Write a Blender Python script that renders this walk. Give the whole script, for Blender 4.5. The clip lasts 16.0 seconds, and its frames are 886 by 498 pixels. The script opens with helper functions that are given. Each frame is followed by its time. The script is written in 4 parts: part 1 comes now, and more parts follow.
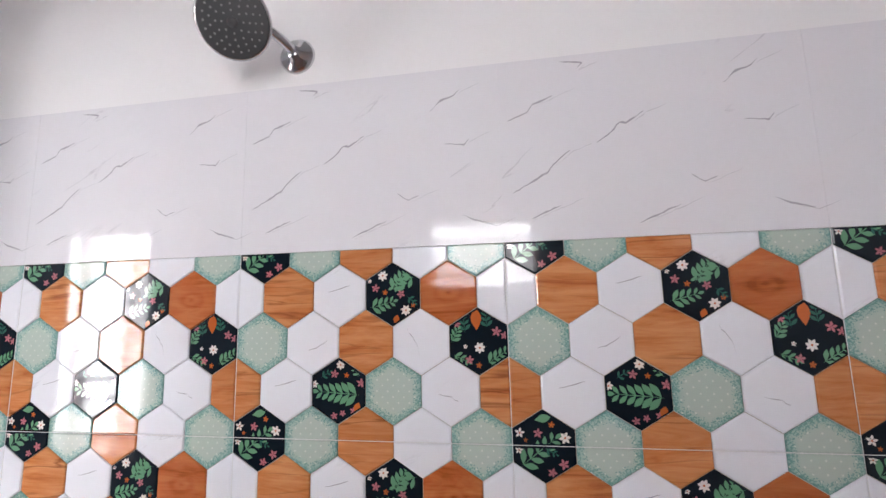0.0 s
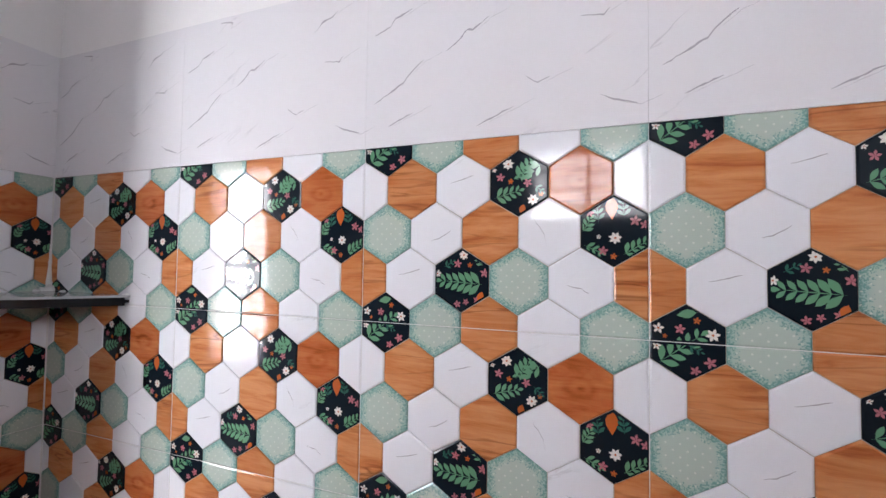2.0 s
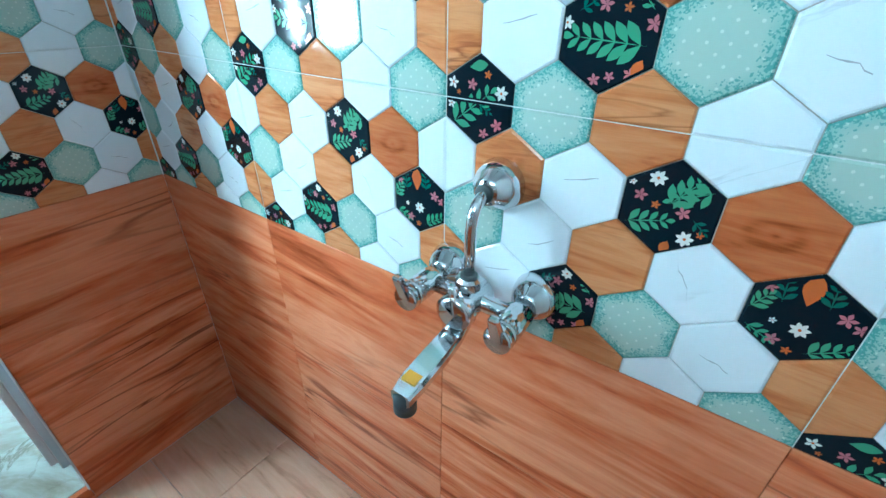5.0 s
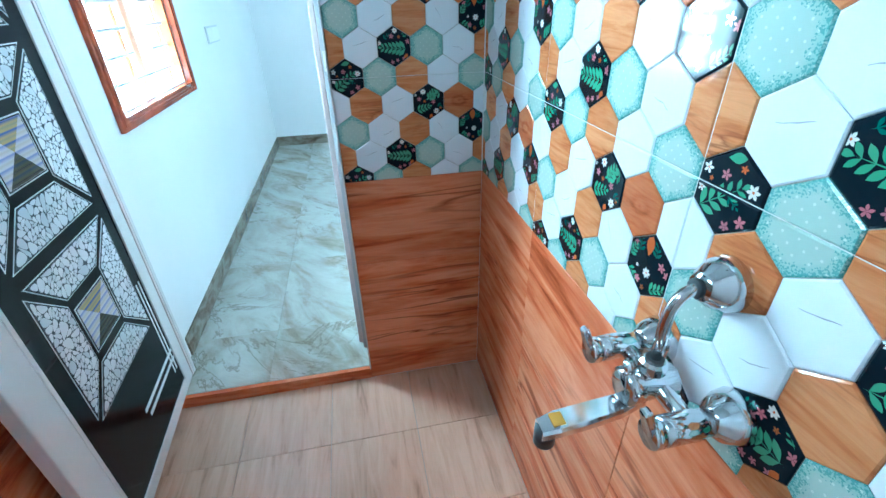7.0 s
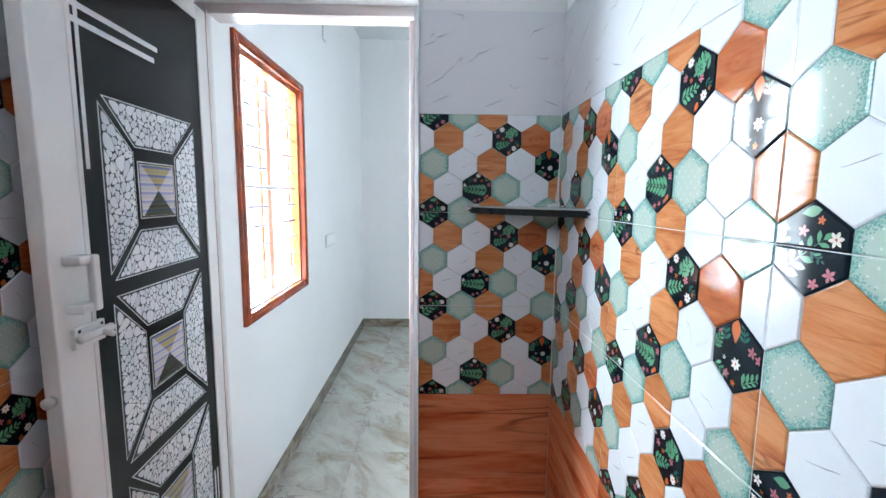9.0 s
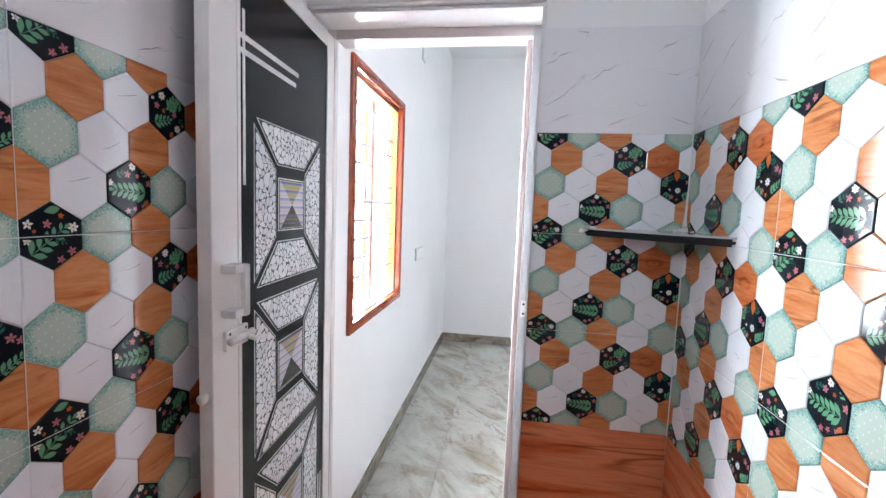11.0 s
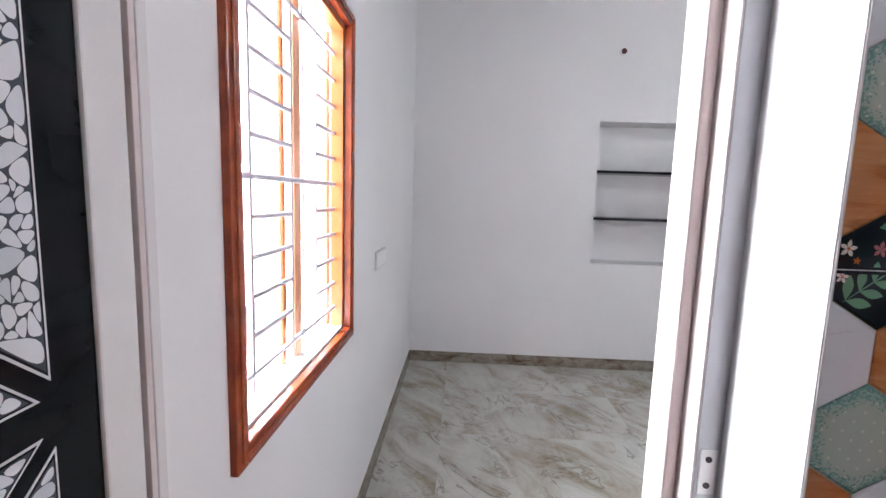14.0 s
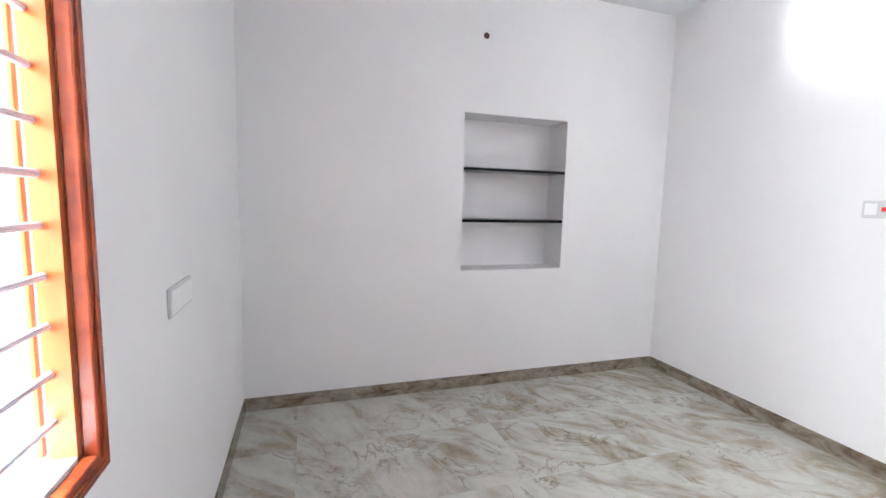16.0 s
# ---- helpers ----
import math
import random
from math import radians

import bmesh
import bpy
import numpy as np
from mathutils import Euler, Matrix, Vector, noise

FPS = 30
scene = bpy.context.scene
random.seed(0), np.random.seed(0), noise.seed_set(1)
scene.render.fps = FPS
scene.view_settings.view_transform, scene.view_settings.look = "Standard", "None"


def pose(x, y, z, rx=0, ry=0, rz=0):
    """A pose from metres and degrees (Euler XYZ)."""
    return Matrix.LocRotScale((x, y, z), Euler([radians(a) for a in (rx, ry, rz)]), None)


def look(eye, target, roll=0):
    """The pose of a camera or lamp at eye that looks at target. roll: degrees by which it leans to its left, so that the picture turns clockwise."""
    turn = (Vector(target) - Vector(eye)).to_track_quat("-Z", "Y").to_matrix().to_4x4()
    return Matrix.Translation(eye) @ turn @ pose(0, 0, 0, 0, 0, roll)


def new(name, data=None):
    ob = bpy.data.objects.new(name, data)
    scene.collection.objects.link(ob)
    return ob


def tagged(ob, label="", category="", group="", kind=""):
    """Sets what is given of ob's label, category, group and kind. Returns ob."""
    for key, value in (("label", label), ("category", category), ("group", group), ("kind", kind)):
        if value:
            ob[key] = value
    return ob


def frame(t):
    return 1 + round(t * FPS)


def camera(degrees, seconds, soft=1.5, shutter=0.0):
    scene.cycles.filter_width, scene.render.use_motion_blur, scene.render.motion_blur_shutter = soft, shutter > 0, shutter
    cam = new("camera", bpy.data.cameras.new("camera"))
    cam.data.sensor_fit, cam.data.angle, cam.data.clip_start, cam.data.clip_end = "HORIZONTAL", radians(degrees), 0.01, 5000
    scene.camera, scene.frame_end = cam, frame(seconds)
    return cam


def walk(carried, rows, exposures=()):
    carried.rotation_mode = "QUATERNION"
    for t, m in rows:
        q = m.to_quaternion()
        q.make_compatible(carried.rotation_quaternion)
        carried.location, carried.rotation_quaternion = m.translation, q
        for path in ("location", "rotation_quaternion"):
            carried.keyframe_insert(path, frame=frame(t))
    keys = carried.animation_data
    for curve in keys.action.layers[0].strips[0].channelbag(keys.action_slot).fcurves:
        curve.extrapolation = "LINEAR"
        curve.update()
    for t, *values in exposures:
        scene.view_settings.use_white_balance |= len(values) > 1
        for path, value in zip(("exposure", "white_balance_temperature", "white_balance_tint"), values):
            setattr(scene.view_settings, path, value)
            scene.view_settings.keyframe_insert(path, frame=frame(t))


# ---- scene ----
cam = camera(91.4, 16.0)
PATH = [
    (0, (2.794, 2.108, 1.699), (2.473, 4.063, 1.976), -1.3),
    (0.5, (2.755, 2.092, 1.707), (2.263, 3.997, 2.064), -0.2),
    (1, (2.736, 2.09, 1.706), (2.148, 3.966, 2.072), 0.4),
    (1.5, (2.726, 2.1, 1.666), (2.085, 3.977, 1.928), 0.6),
    (2, (2.725, 2.127, 1.599), (2.019, 3.997, 1.672), 0.8),
    (2.5, (2.718, 2.141, 1.533), (1.989, 3.998, 1.392), 0.6),
    (3, (2.712, 2.149, 1.482), (1.965, 3.966, 1.108), 0.2),
    (3.5, (2.709, 2.157, 1.427), (1.941, 3.912, 0.853), 0.1),
    (5.8, (2.619, 2.39, 1.288), (1.381, 3.419, 0.101), -0.3),
    (6, (2.621, 2.39, 1.293), (1.294, 3.288, 0.097), -0.5),
    (6.5, (2.675, 2.398, 1.322), (1.15, 2.949, 0.151), -1.5),
    (7, (2.739, 2.395, 1.389), (1.043, 2.725, 0.382), -1.3),
    (7.5, (2.763, 2.399, 1.455), (0.938, 2.613, 0.665), -0.5),
    (8, (2.787, 2.391, 1.505), (0.868, 2.535, 0.959), 0.3),
    (8.5, (2.817, 2.39, 1.535), (0.851, 2.494, 1.181), 0.7),
    (9, (2.813, 2.393, 1.55), (0.829, 2.431, 1.308), 0.6),
    (9.5, (2.806, 2.376, 1.558), (0.817, 2.289, 1.37), 1.2),
    (10, (2.807, 2.343, 1.559), (0.831, 2.079, 1.398), 1.5),
    (10.2, (2.824, 2.342, 1.568), (0.857, 2.019, 1.402), 2.3),
    (12.5, (2.459, 2.098, 1.544), (0.478, 1.935, 1.326), 1.7),
    (13, (2.236, 2.098, 1.548), (0.251, 1.957, 1.339), 1.6),
    (13.5, (2.055, 2.083, 1.553), (0.071, 1.953, 1.334), 1.6),
    (14, (1.823, 2.033, 1.55), (-0.161, 1.95, 1.311), 1.8),
    (14.5, (1.642, 1.986, 1.55), (-0.344, 1.972, 1.311), 1.8),
    (15, (1.473, 1.979, 1.537), (-0.512, 2.066, 1.31), 1.8),
    (15.5, (1.338, 1.984, 1.54), (-0.63, 2.266, 1.32), 1.6),
    (16, (1.194, 2.008, 1.552), (-0.699, 2.616, 1.332), 1.4),
]
EXPOSURES = [
    (0, -0.25, 6600, 13), (1.0, -0.35, 6650, 14), (2.5, 0.05, 6200, 11), (3.5, 0.54, 5550, -7), (5.8, 0.75, 4150, -31), (6.5, 1.02, 4250, -22),
    (7.0, 0.8, 4250, -25), (8.0, 0.52, 4850, -20), (9.0, 0.34, 5600, -3), (9.5, 0.36, 5800, 2), (10.2, 0.42, 6000, 5), (12.3, 0.56, 6000, 5),
    (13.5, 0.02, 6000, 10), (14.0, -0.24, 6250, 11), (14.5, -0.28, 6330, 10), (15.0, -0.31, 6330, 10), (16, 0.0, 6400, 10),
]
walk(cam, [(t, look(eye, target, roll)) for t, eye, target, roll in PATH], EXPOSURES)

# ---- sizes of the place ----
WX, NY, SY, EX = 1.447, 2.785, 1.61, 3.35      # bathroom walls
BX0, BX1, BY1 = -1.834, 1.24, 4.970             # bedroom
BF = 0.115                                     # bedroom floor level
CEIL = 3.13
FZ = 0.066                                     # bathroom floor level
JY = 2.343                                     # tile edge beside the doorway
TW, TH = 0.45, 0.30
HXY = 0.075


# ---- light ----
world = bpy.data.worlds.new("sky")
scene.world = world
world.use_nodes = True
wn = world.node_tree.nodes
sky = wn.new("ShaderNodeTexSky")
sky.sky_type, sky.sun_disc, sky.sun_elevation, sky.sun_rotation = "NISHITA", False, radians(55), radians(200)
world.node_tree.links.new(sky.outputs[0], wn["Background"].inputs[0])
wn["Background"].inputs[1].default_value = 0.15

sun = new("sun", bpy.data.lights.new("sun", "SUN"))
sun.data.energy, sun.data.angle, sun.data.color = 3.0, radians(0.5), (1.0, 0.95, 0.88)
sun.matrix_world = look((0, 0, 10), (-3.2, 5.0, 3.0))


def area(name, m, sx, sy, watts, color=(1, 1, 1)):
    lamp = new(name, bpy.data.lights.new(name, "AREA"))
    lamp.data.shape, lamp.data.size, lamp.data.size_y, lamp.data.energy, lamp.data.color = "RECTANGLE", sx, sy, watts, color
    lamp.matrix_world = m
    return lamp


area("window_daylight", look((-0.1, 0.75, 1.75), (0.3, 3.0, 1.35)), 2.6, 1.8, 900, (0.95, 0.97, 1.0))
area("ventilator_daylight", look((2.65, 1.40, 1.93), (2.65, 3.0, 1.75)), 0.6, 0.5, 22, (0.97, 0.98, 1.0))


# ---- materials ----
def material(name, color, rough=0.5, metal=0.0, coat=0.0):
    m = bpy.data.materials.new(name)
    m.use_nodes = True
    b = m.node_tree.nodes["Principled BSDF"]
    b.inputs["Base Color"].default_value = (*color, 1)
    b.inputs["Roughness"].default_value = rough
    b.inputs["Metallic"].default_value = metal
    b.inputs["Coat Weight"].default_value = coat
    b.inputs["Coat Roughness"].default_value = 0.03
    return m


class Net:
    """Short hand for building a node tree."""

    def __init__(self, m):
        self.t = m.node_tree
        self.bsdf = self.t.nodes["Principled BSDF"]

    def node(self, kind, ins=(), **props):
        n = self.t.nodes.new(kind)
        for k, v in props.items():
            n[k] = v
        for k, v in dict(ins).items():
            if hasattr(v, "is_linked"):
                self.t.links.new(v, n.inputs[k])
            else:
                n.inputs[k].default_value = v
        return n

    def coords(self, scale=(1, 1, 1), rot=(0, 0, 0), vary=False):
        tc = self.t.nodes.new("ShaderNodeTexCoord")
        src = tc.outputs["Object"]
        if vary:
            info = self.t.nodes.new("ShaderNodeObjectInfo")
            mul = self.math("MULTIPLY", info.outputs["Random"], 37.0)
            comb = self.t.nodes.new("ShaderNodeCombineXYZ")
            self.t.links.new(mul, comb.inputs[0])
            self.t.links.new(mul, comb.inputs[1])
            add = self.t.nodes.new("ShaderNodeVectorMath")
            self.t.links.new(src, add.inputs[0])
            self.t.links.new(comb.outputs[0], add.inputs[1])
            src = add.outputs[0]
        mp = self.node("ShaderNodeMapping", {"Vector": src, "Scale": scale, "Rotation": rot})
        return mp.outputs[0]

    def noise(self, vec, scale=5.0, detail=4.0, rough=0.55, dist=0.0):
        n = self.node("ShaderNodeTexNoise", {"Vector": vec, "Scale": scale, "Detail": detail, "Roughness": rough, "Distortion": dist})
        return n.outputs["Fac"]

    def math(self, op, a, b=0.0, c=None):
        n = self.t.nodes.new("ShaderNodeMath")
        n.operation = op
        for i, v in enumerate((a, b) if c is None else (a, b, c)):
            if hasattr(v, "is_linked"):
                self.t.links.new(v, n.inputs[i])
            else:
                n.inputs[i].default_value = v
        return n.outputs[0]

    def ramp(self, fac, stops):
        n = self.t.nodes.new("ShaderNodeValToRGB")
        self.t.links.new(fac, n.inputs[0])
        e = n.color_ramp.elements
        while len(e) < len(stops):
            e.new(0.5)
        for el, (p, c) in zip(e, stops):
            el.position, el.color = p, (*c, 1) if len(c) == 3 else c
        return n.outputs[0]

    def mix(self, fac, a, b):
        n = self.t.nodes.new("ShaderNodeMix")
        n.data_type = "RGBA"
        for k, v in ((0, fac), (6, a), (7, b)):
            if hasattr(v, "is_linked"):
                self.t.links.new(v, n.inputs[k])
            else:
                n.inputs[k].default_value = (*v, 1) if isinstance(v, tuple) else v
        return n.outputs[2]

    def color(self, out):
        self.t.links.new(out, self.bsdf.inputs["Base Color"])

    def rough(self, out):
        self.t.links.new(out, self.bsdf.inputs["Roughness"])

    def bump(self, out, strength=0.2, dist=0.002):
        n = self.node("ShaderNodeBump", {"Strength": strength, "Distance": dist, "Height": out})
        self.t.links.new(n.outputs[0], self.bsdf.inputs["Normal"])

    def xyz(self, vec):
        n = self.t.nodes.new("ShaderNodeSeparateXYZ")
        self.t.links.new(vec, n.inputs[0])
        return n.outputs


def paint_mat(name, color, rough=0.55):
    m = material(name, color, rough)
    n = Net(m)
    c = n.coords()
    big = n.noise(c, 1.3, 3)
    n.color(n.ramp(big, ((0.3, tuple(v * 0.95 for v in color)), (0.7, color))))
    n.bump(n.noise(c, 90, 3), 0.12, 0.001)
    return m


def wood_mat(name, dark, mid, light, grain=(2.2, 1, 15), rough=0.14, vary=True, knot=False, seed=0.0, streak=0.0):
    m = material(name, mid, rough)
    n = Net(m)
    c = n.coords(grain, vary=vary)
    warp = n.noise(n.coords((1.5, 1, 4), vary=vary), 2.0, 2)
    g = n.noise(c, 2.0 + seed, 6, 0.6, 0.8)
    fine = n.noise(n.coords((grain[0] * 3, grain[1] * 3, grain[2] * 5), vary=vary), 2.0, 3)
    f = n.math("ADD", n.math("MULTIPLY", g, 0.75), n.math("MULTIPLY", fine, 0.15))
    f = n.math("ADD", f, n.math("MULTIPLY", warp, 0.12))
    if knot:
        x, y, z = n.xyz(n.coords())
        d = n.math("SQRT", n.math("ADD", n.math("POWER", n.math("MULTIPLY", x, 0.62), 2.0), n.math("POWER", z, 2.0)))
        soft = n.noise(n.coords(vary=True), 28.0, 2)
        ring = n.math("SINE", n.math("ADD", n.math("MULTIPLY", d, 430.0), n.math("MULTIPLY", soft, 5.0)))
        fall = n.math("SUBTRACT", 1.0, n.math("MINIMUM", n.math("MULTIPLY", d, 40.0), 1.0))
        f = n.math("SUBTRACT", f, n.math("MULTIPLY", n.math("ADD", n.math("MULTIPLY", ring, 0.5), 0.5), n.math("MULTIPLY", fall, 0.16)))
    body = n.ramp(f, ((0.33, dark), (0.44, mid), (0.60, light), (0.75, mid)))
    if streak:
        st = n.node("ShaderNodeMapping", {"Vector": c, "Scale": (0.55, 1, 0.75)}).outputs[0]
        a = n.noise(st, 1.7, 3, 0.5, 0.4)
        line = n.math("SUBTRACT", 1.0, n.math("MINIMUM", n.math("MULTIPLY", n.math("ABSOLUTE", n.math("SUBTRACT", a, 0.5)), 42.0), 1.0))
        mask = n.ramp(n.noise(n.node("ShaderNodeMapping", {"Vector": c, "Scale": (0.5, 1, 0.2)}).outputs[0], 1.9, 2), ((0.45, (0, 0, 0)), (0.62, (1, 1, 1))))
        body = n.mix(n.math("MULTIPLY", n.math("MULTIPLY", line, mask), streak), body, tuple(v * 0.45 for v in dark))
    if vary:
        info = n.t.nodes.new("ShaderNodeObjectInfo")
        body = n.mix(n.math("MULTIPLY", info.outputs["Random"], 0.30), body, tuple(0.5 * a + 0.25 * b for a, b in zip(mid, dark)))
    n.color(body)
    return m


def marble_mat(name, base, vein, vary=True, flip=1, dens=0.53):
    m = material(name, base, 0.06)
    n = Net(m)
    c = n.coords((1, 1, 1), vary=vary)
    rot = n.node("ShaderNodeMapping", {"Vector": c, "Rotation": (0, radians(33) * flip, 0), "Scale": (1, 1, 1)}).outputs[0]
    st = n.node("ShaderNodeMapping", {"Vector": rot, "Scale": (2.2, 1, 11.0)}).outputs[0]
    a = n.noise(st, 1.6, 5, 0.55, 0.5)
    line = n.math("SUBTRACT", 1.0, n.math("MINIMUM", n.math("MULTIPLY", n.math("ABSOLUTE", n.math("SUBTRACT", a, 0.5)), 75.0), 1.0))
    st2 = n.node("ShaderNodeMapping", {"Vector": rot, "Scale": (4.5, 1, 14.0)}).outputs[0]
    mask = n.ramp(n.noise(st2, 1.3, 2), ((dens, (0, 0, 0)), (dens + 0.09, (1, 1, 1))))
    v = n.math("MULTIPLY", line, mask)
    cloud = n.noise(c, 6, 3)
    b0 = n.mix(cloud, tuple(k * 0.97 for k in base), base)
    n.color(n.mix(n.math("MULTIPLY", v, 0.75), b0, vein))
    return m


WHITE = paint_mat("white wall paint", (0.80, 0.79, 0.80))
CEILP = paint_mat("white ceiling paint", (0.78, 0.79, 0.80))
GROUT = material("beige tile joint", (0.42, 0.39, 0.35), 0.6)
SEAM = material("white seam filler", (0.66, 0.66, 0.66), 0.5)
MARBLE = marble_mat("glazed white marble tile", (0.73, 0.72, 0.755), (0.50, 0.49, 0.53), dens=0.60)
HEX_WHITE = marble_mat("white marble hexagon", (0.77, 0.78, 0.83), (0.60, 0.60, 0.64), dens=0.6)
HEX_WOOD = wood_mat("orange wood hexagon", (0.33, 0.090, 0.028), (0.52, 0.185, 0.066), (0.63, 0.285, 0.122), (3.5, 1, 26), 0.07, streak=0.7)
HEX_KNOT = wood_mat("knotty wood hexagon", (0.24, 0.050, 0.014), (0.44, 0.115, 0.036), (0.55, 0.19, 0.072), (3.5, 1, 24), 0.07, knot=True)
HEX_BLACK = material("black printed hexagon", (0.007, 0.012, 0.018), 0.07)
LEAF = material("printed green leaf", (0.12, 0.30, 0.17), 0.09)
LEAF2 = material("printed dark leaf", (0.03, 0.12, 0.09), 0.09)
PINK = material("printed pink petal", (0.45, 0.15, 0.18), 0.09)
PETAL = material("printed white petal", (0.75, 0.70, 0.66), 0.09)
RUST = material("printed rust leaf", (0.50, 0.12, 0.03), 0.09)
CHROME = material("chrome", (0.66, 0.67, 0.69), 0.11, 1.0)
GREYRUB = material("dark grey rubber face", (0.045, 0.047, 0.05), 0.45)
NOZZLE = material("pale rubber nozzle", (0.20, 0.20, 0.20), 0.5)
UPVC = material("white door plastic", (0.74, 0.72, 0.72), 0.25)
# white frame plastic again, with the tint of the light in its colour
UPVC_TONED = material("white frame plastic toned by light", (0.65, 0.56, 0.55), 0.3)
BLACKST = material("black shelf stone", (0.015, 0.017, 0.02), 0.07)
SHELFTOP = material("glossy light grey stone", (0.42, 0.43, 0.45), 0.10)
PLATE = material("white switch plastic", (0.78, 0.78, 0.78), 0.3)
SWGREY = material("pale grey switch cover", (0.58, 0.58, 0.59), 0.35)
REDSW = material("red indicator", (0.7, 0.03, 0.02), 0.3)
YELLOW = material("yellow sticker", (0.8, 0.42, 0.04), 0.4)
SCREW = material("dark screw", (0.03, 0.03, 0.03), 0.4, 0.6)
GRILLE = material("pale painted steel", (0.50, 0.49, 0.55), 0.4)
LINE = material("white printed line", (0.72, 0.72, 0.74), 0.2)


def teal_mat():
    m = material("pale green mosaic hexagon", (0.4, 0.5, 0.45), 0.08)
    n = Net(m)
    c = n.coords()
    x, y, z = n.xyz(c)
    ax, az = n.math("ABSOLUTE", x), n.math("ABSOLUTE", z)
    d = n.math("MAXIMUM", ax, n.math("ADD", n.math("MULTIPLY", ax, 0.48), n.math("MULTIPLY", az, 0.88)))
    edge = n.math("SMOOTH_MAX", n.math("MULTIPLY", n.math("SUBTRACT", d, 0.029), 60.0), 0.0, 0.02)
    vor = n.node("ShaderNodeTexVoronoi", {"Vector": n.coords((1, 1, 1), vary=True), "Scale": 620.0})
    speck = n.math("GREATER_THAN", n.xyz(vor.outputs["Color"])[0], n.math("SUBTRACT", 1.0, n.math("MULTIPLY", edge, 0.75)))
    dx = n.math("ABSOLUTE", n.math("SUBTRACT", n.math("FRACT", n.math("MULTIPLY", n.math("ADD", x, z), 58.0)), 0.5))
    dz = n.math("ABSOLUTE", n.math("SUBTRACT", n.math("FRACT", n.math("MULTIPLY", n.math("SUBTRACT", x, z), 58.0)), 0.5))
    dot = n.math("LESS_THAN", n.math("ADD", n.math("POWER", dx, 2.0), n.math("POWER", dz, 2.0)), 0.013)
    base = n.mix(edge, (0.43, 0.51, 0.45), (0.27, 0.43, 0.39))
    base = n.mix(n.math("MULTIPLY", dot, 0.55), base, (0.72, 0.74, 0.66))
    n.color(n.mix(n.math("MULTIPLY", speck, 0.7), base, (0.10, 0.27, 0.25)))
    return m


HEX_TEAL = teal_mat()
BROWN = wood_mat("brown wood look wall tile", (0.19, 0.028, 0.008), (0.58, 0.145, 0.052), (0.78, 0.32, 0.165), (1.1, 1.1, 9), 0.20, streak=0.8)
FLOORW = wood_mat("pale wood look floor tile", (0.38, 0.20, 0.12), (0.67, 0.41, 0.28), (0.77, 0.52, 0.38), (1.6, 14, 1), 0.30)
FRAMEW = wood_mat("red brown varnished wood", (0.10, 0.015, 0.005), (0.22, 0.036, 0.011), (0.31, 0.060, 0.018), (3, 3, 3), 0.22, vary=False)
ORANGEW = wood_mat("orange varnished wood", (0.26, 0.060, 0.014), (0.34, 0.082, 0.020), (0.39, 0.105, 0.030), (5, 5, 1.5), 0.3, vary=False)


# orange wood made paler: glare of the daylight behind is in the colour
ORANGEW_GLARE = wood_mat("orange wood with painted glare", (0.55, 0.22, 0.09), (0.68, 0.32, 0.17), (0.74, 0.40, 0.24), (5, 5, 1.5), 0.5, vary=False)


def bed_floor_mat():
    m = material("grey beige marble floor", (0.4, 0.38, 0.35), 0.10)
    n = Net(m)
    c = n.coords((1, 1, 1), (0, 0, radians(-40)), vary=True)
    st = n.node("ShaderNodeMapping", {"Vector": c, "Scale": (0.9, 1.7, 1)}).outputs[0]
    cloud = n.noise(st, 1.9, 10, 0.64, 1.6)
    fine = n.noise(st, 7.0, 8, 0.7, 1.0)
    mixed = n.math("ADD", n.math("MULTIPLY", cloud, 0.8), n.math("MULTIPLY", fine, 0.2))
    line = n.noise(st, 1.7, 9, 0.62, 1.4)
    vein = n.math("SUBTRACT", 1.0, n.math("MINIMUM", n.math("MULTIPLY", n.math("ABSOLUTE", n.math("SUBTRACT", line, 0.5)), 60.0), 1.0))
    where = n.ramp(n.noise(st, 1.1, 3), ((0.40, (0, 0, 0)), (0.52, (1, 1, 1))))
    base = n.ramp(mixed, ((0.28, (0.155, 0.130, 0.085)), (0.40, (0.31, 0.28, 0.22)), (0.50, (0.43, 0.415, 0.37)), (0.60, (0.50, 0.495, 0.46)), (0.72, (0.34, 0.31, 0.25))))
    n.color(n.mix(n.math("MULTIPLY", n.math("MULTIPLY", vein, where), 0.75), base, (0.15, 0.12, 0.078)))
    return m


BEDFLOOR = bed_floor_mat()
SKIRT = wood_mat("brown marble skirting", (0.06, 0.042, 0.025), (0.15, 0.115, 0.08), (0.28, 0.25, 0.205), (4, 4, 7), 0.15, vary=False)


def mosaic_mat():
    m = material("pebble mosaic print", (0.7, 0.7, 0.72), 0.15)
    n = Net(m)
    geo = n.t.nodes.new("ShaderNodeNewGeometry")
    tone = n.ramp(geo.outputs["Random Per Island"], ((0.0, (0.60, 0.62, 0.67)), (0.3, (0.74, 0.74, 0.78)), (1.0, (0.83, 0.82, 0.85))))
    patch = n.noise(n.coords((1, 0.01, 1)), 60, 3)
    n.color(n.mix(n.math("MULTIPLY", patch, 0.30), tone, (0.50, 0.53, 0.58)))
    return m


MOSAIC = mosaic_mat()
PEBBLE_GAP = material("dark grey mosaic joint", (0.06, 0.07, 0.085), 0.2)


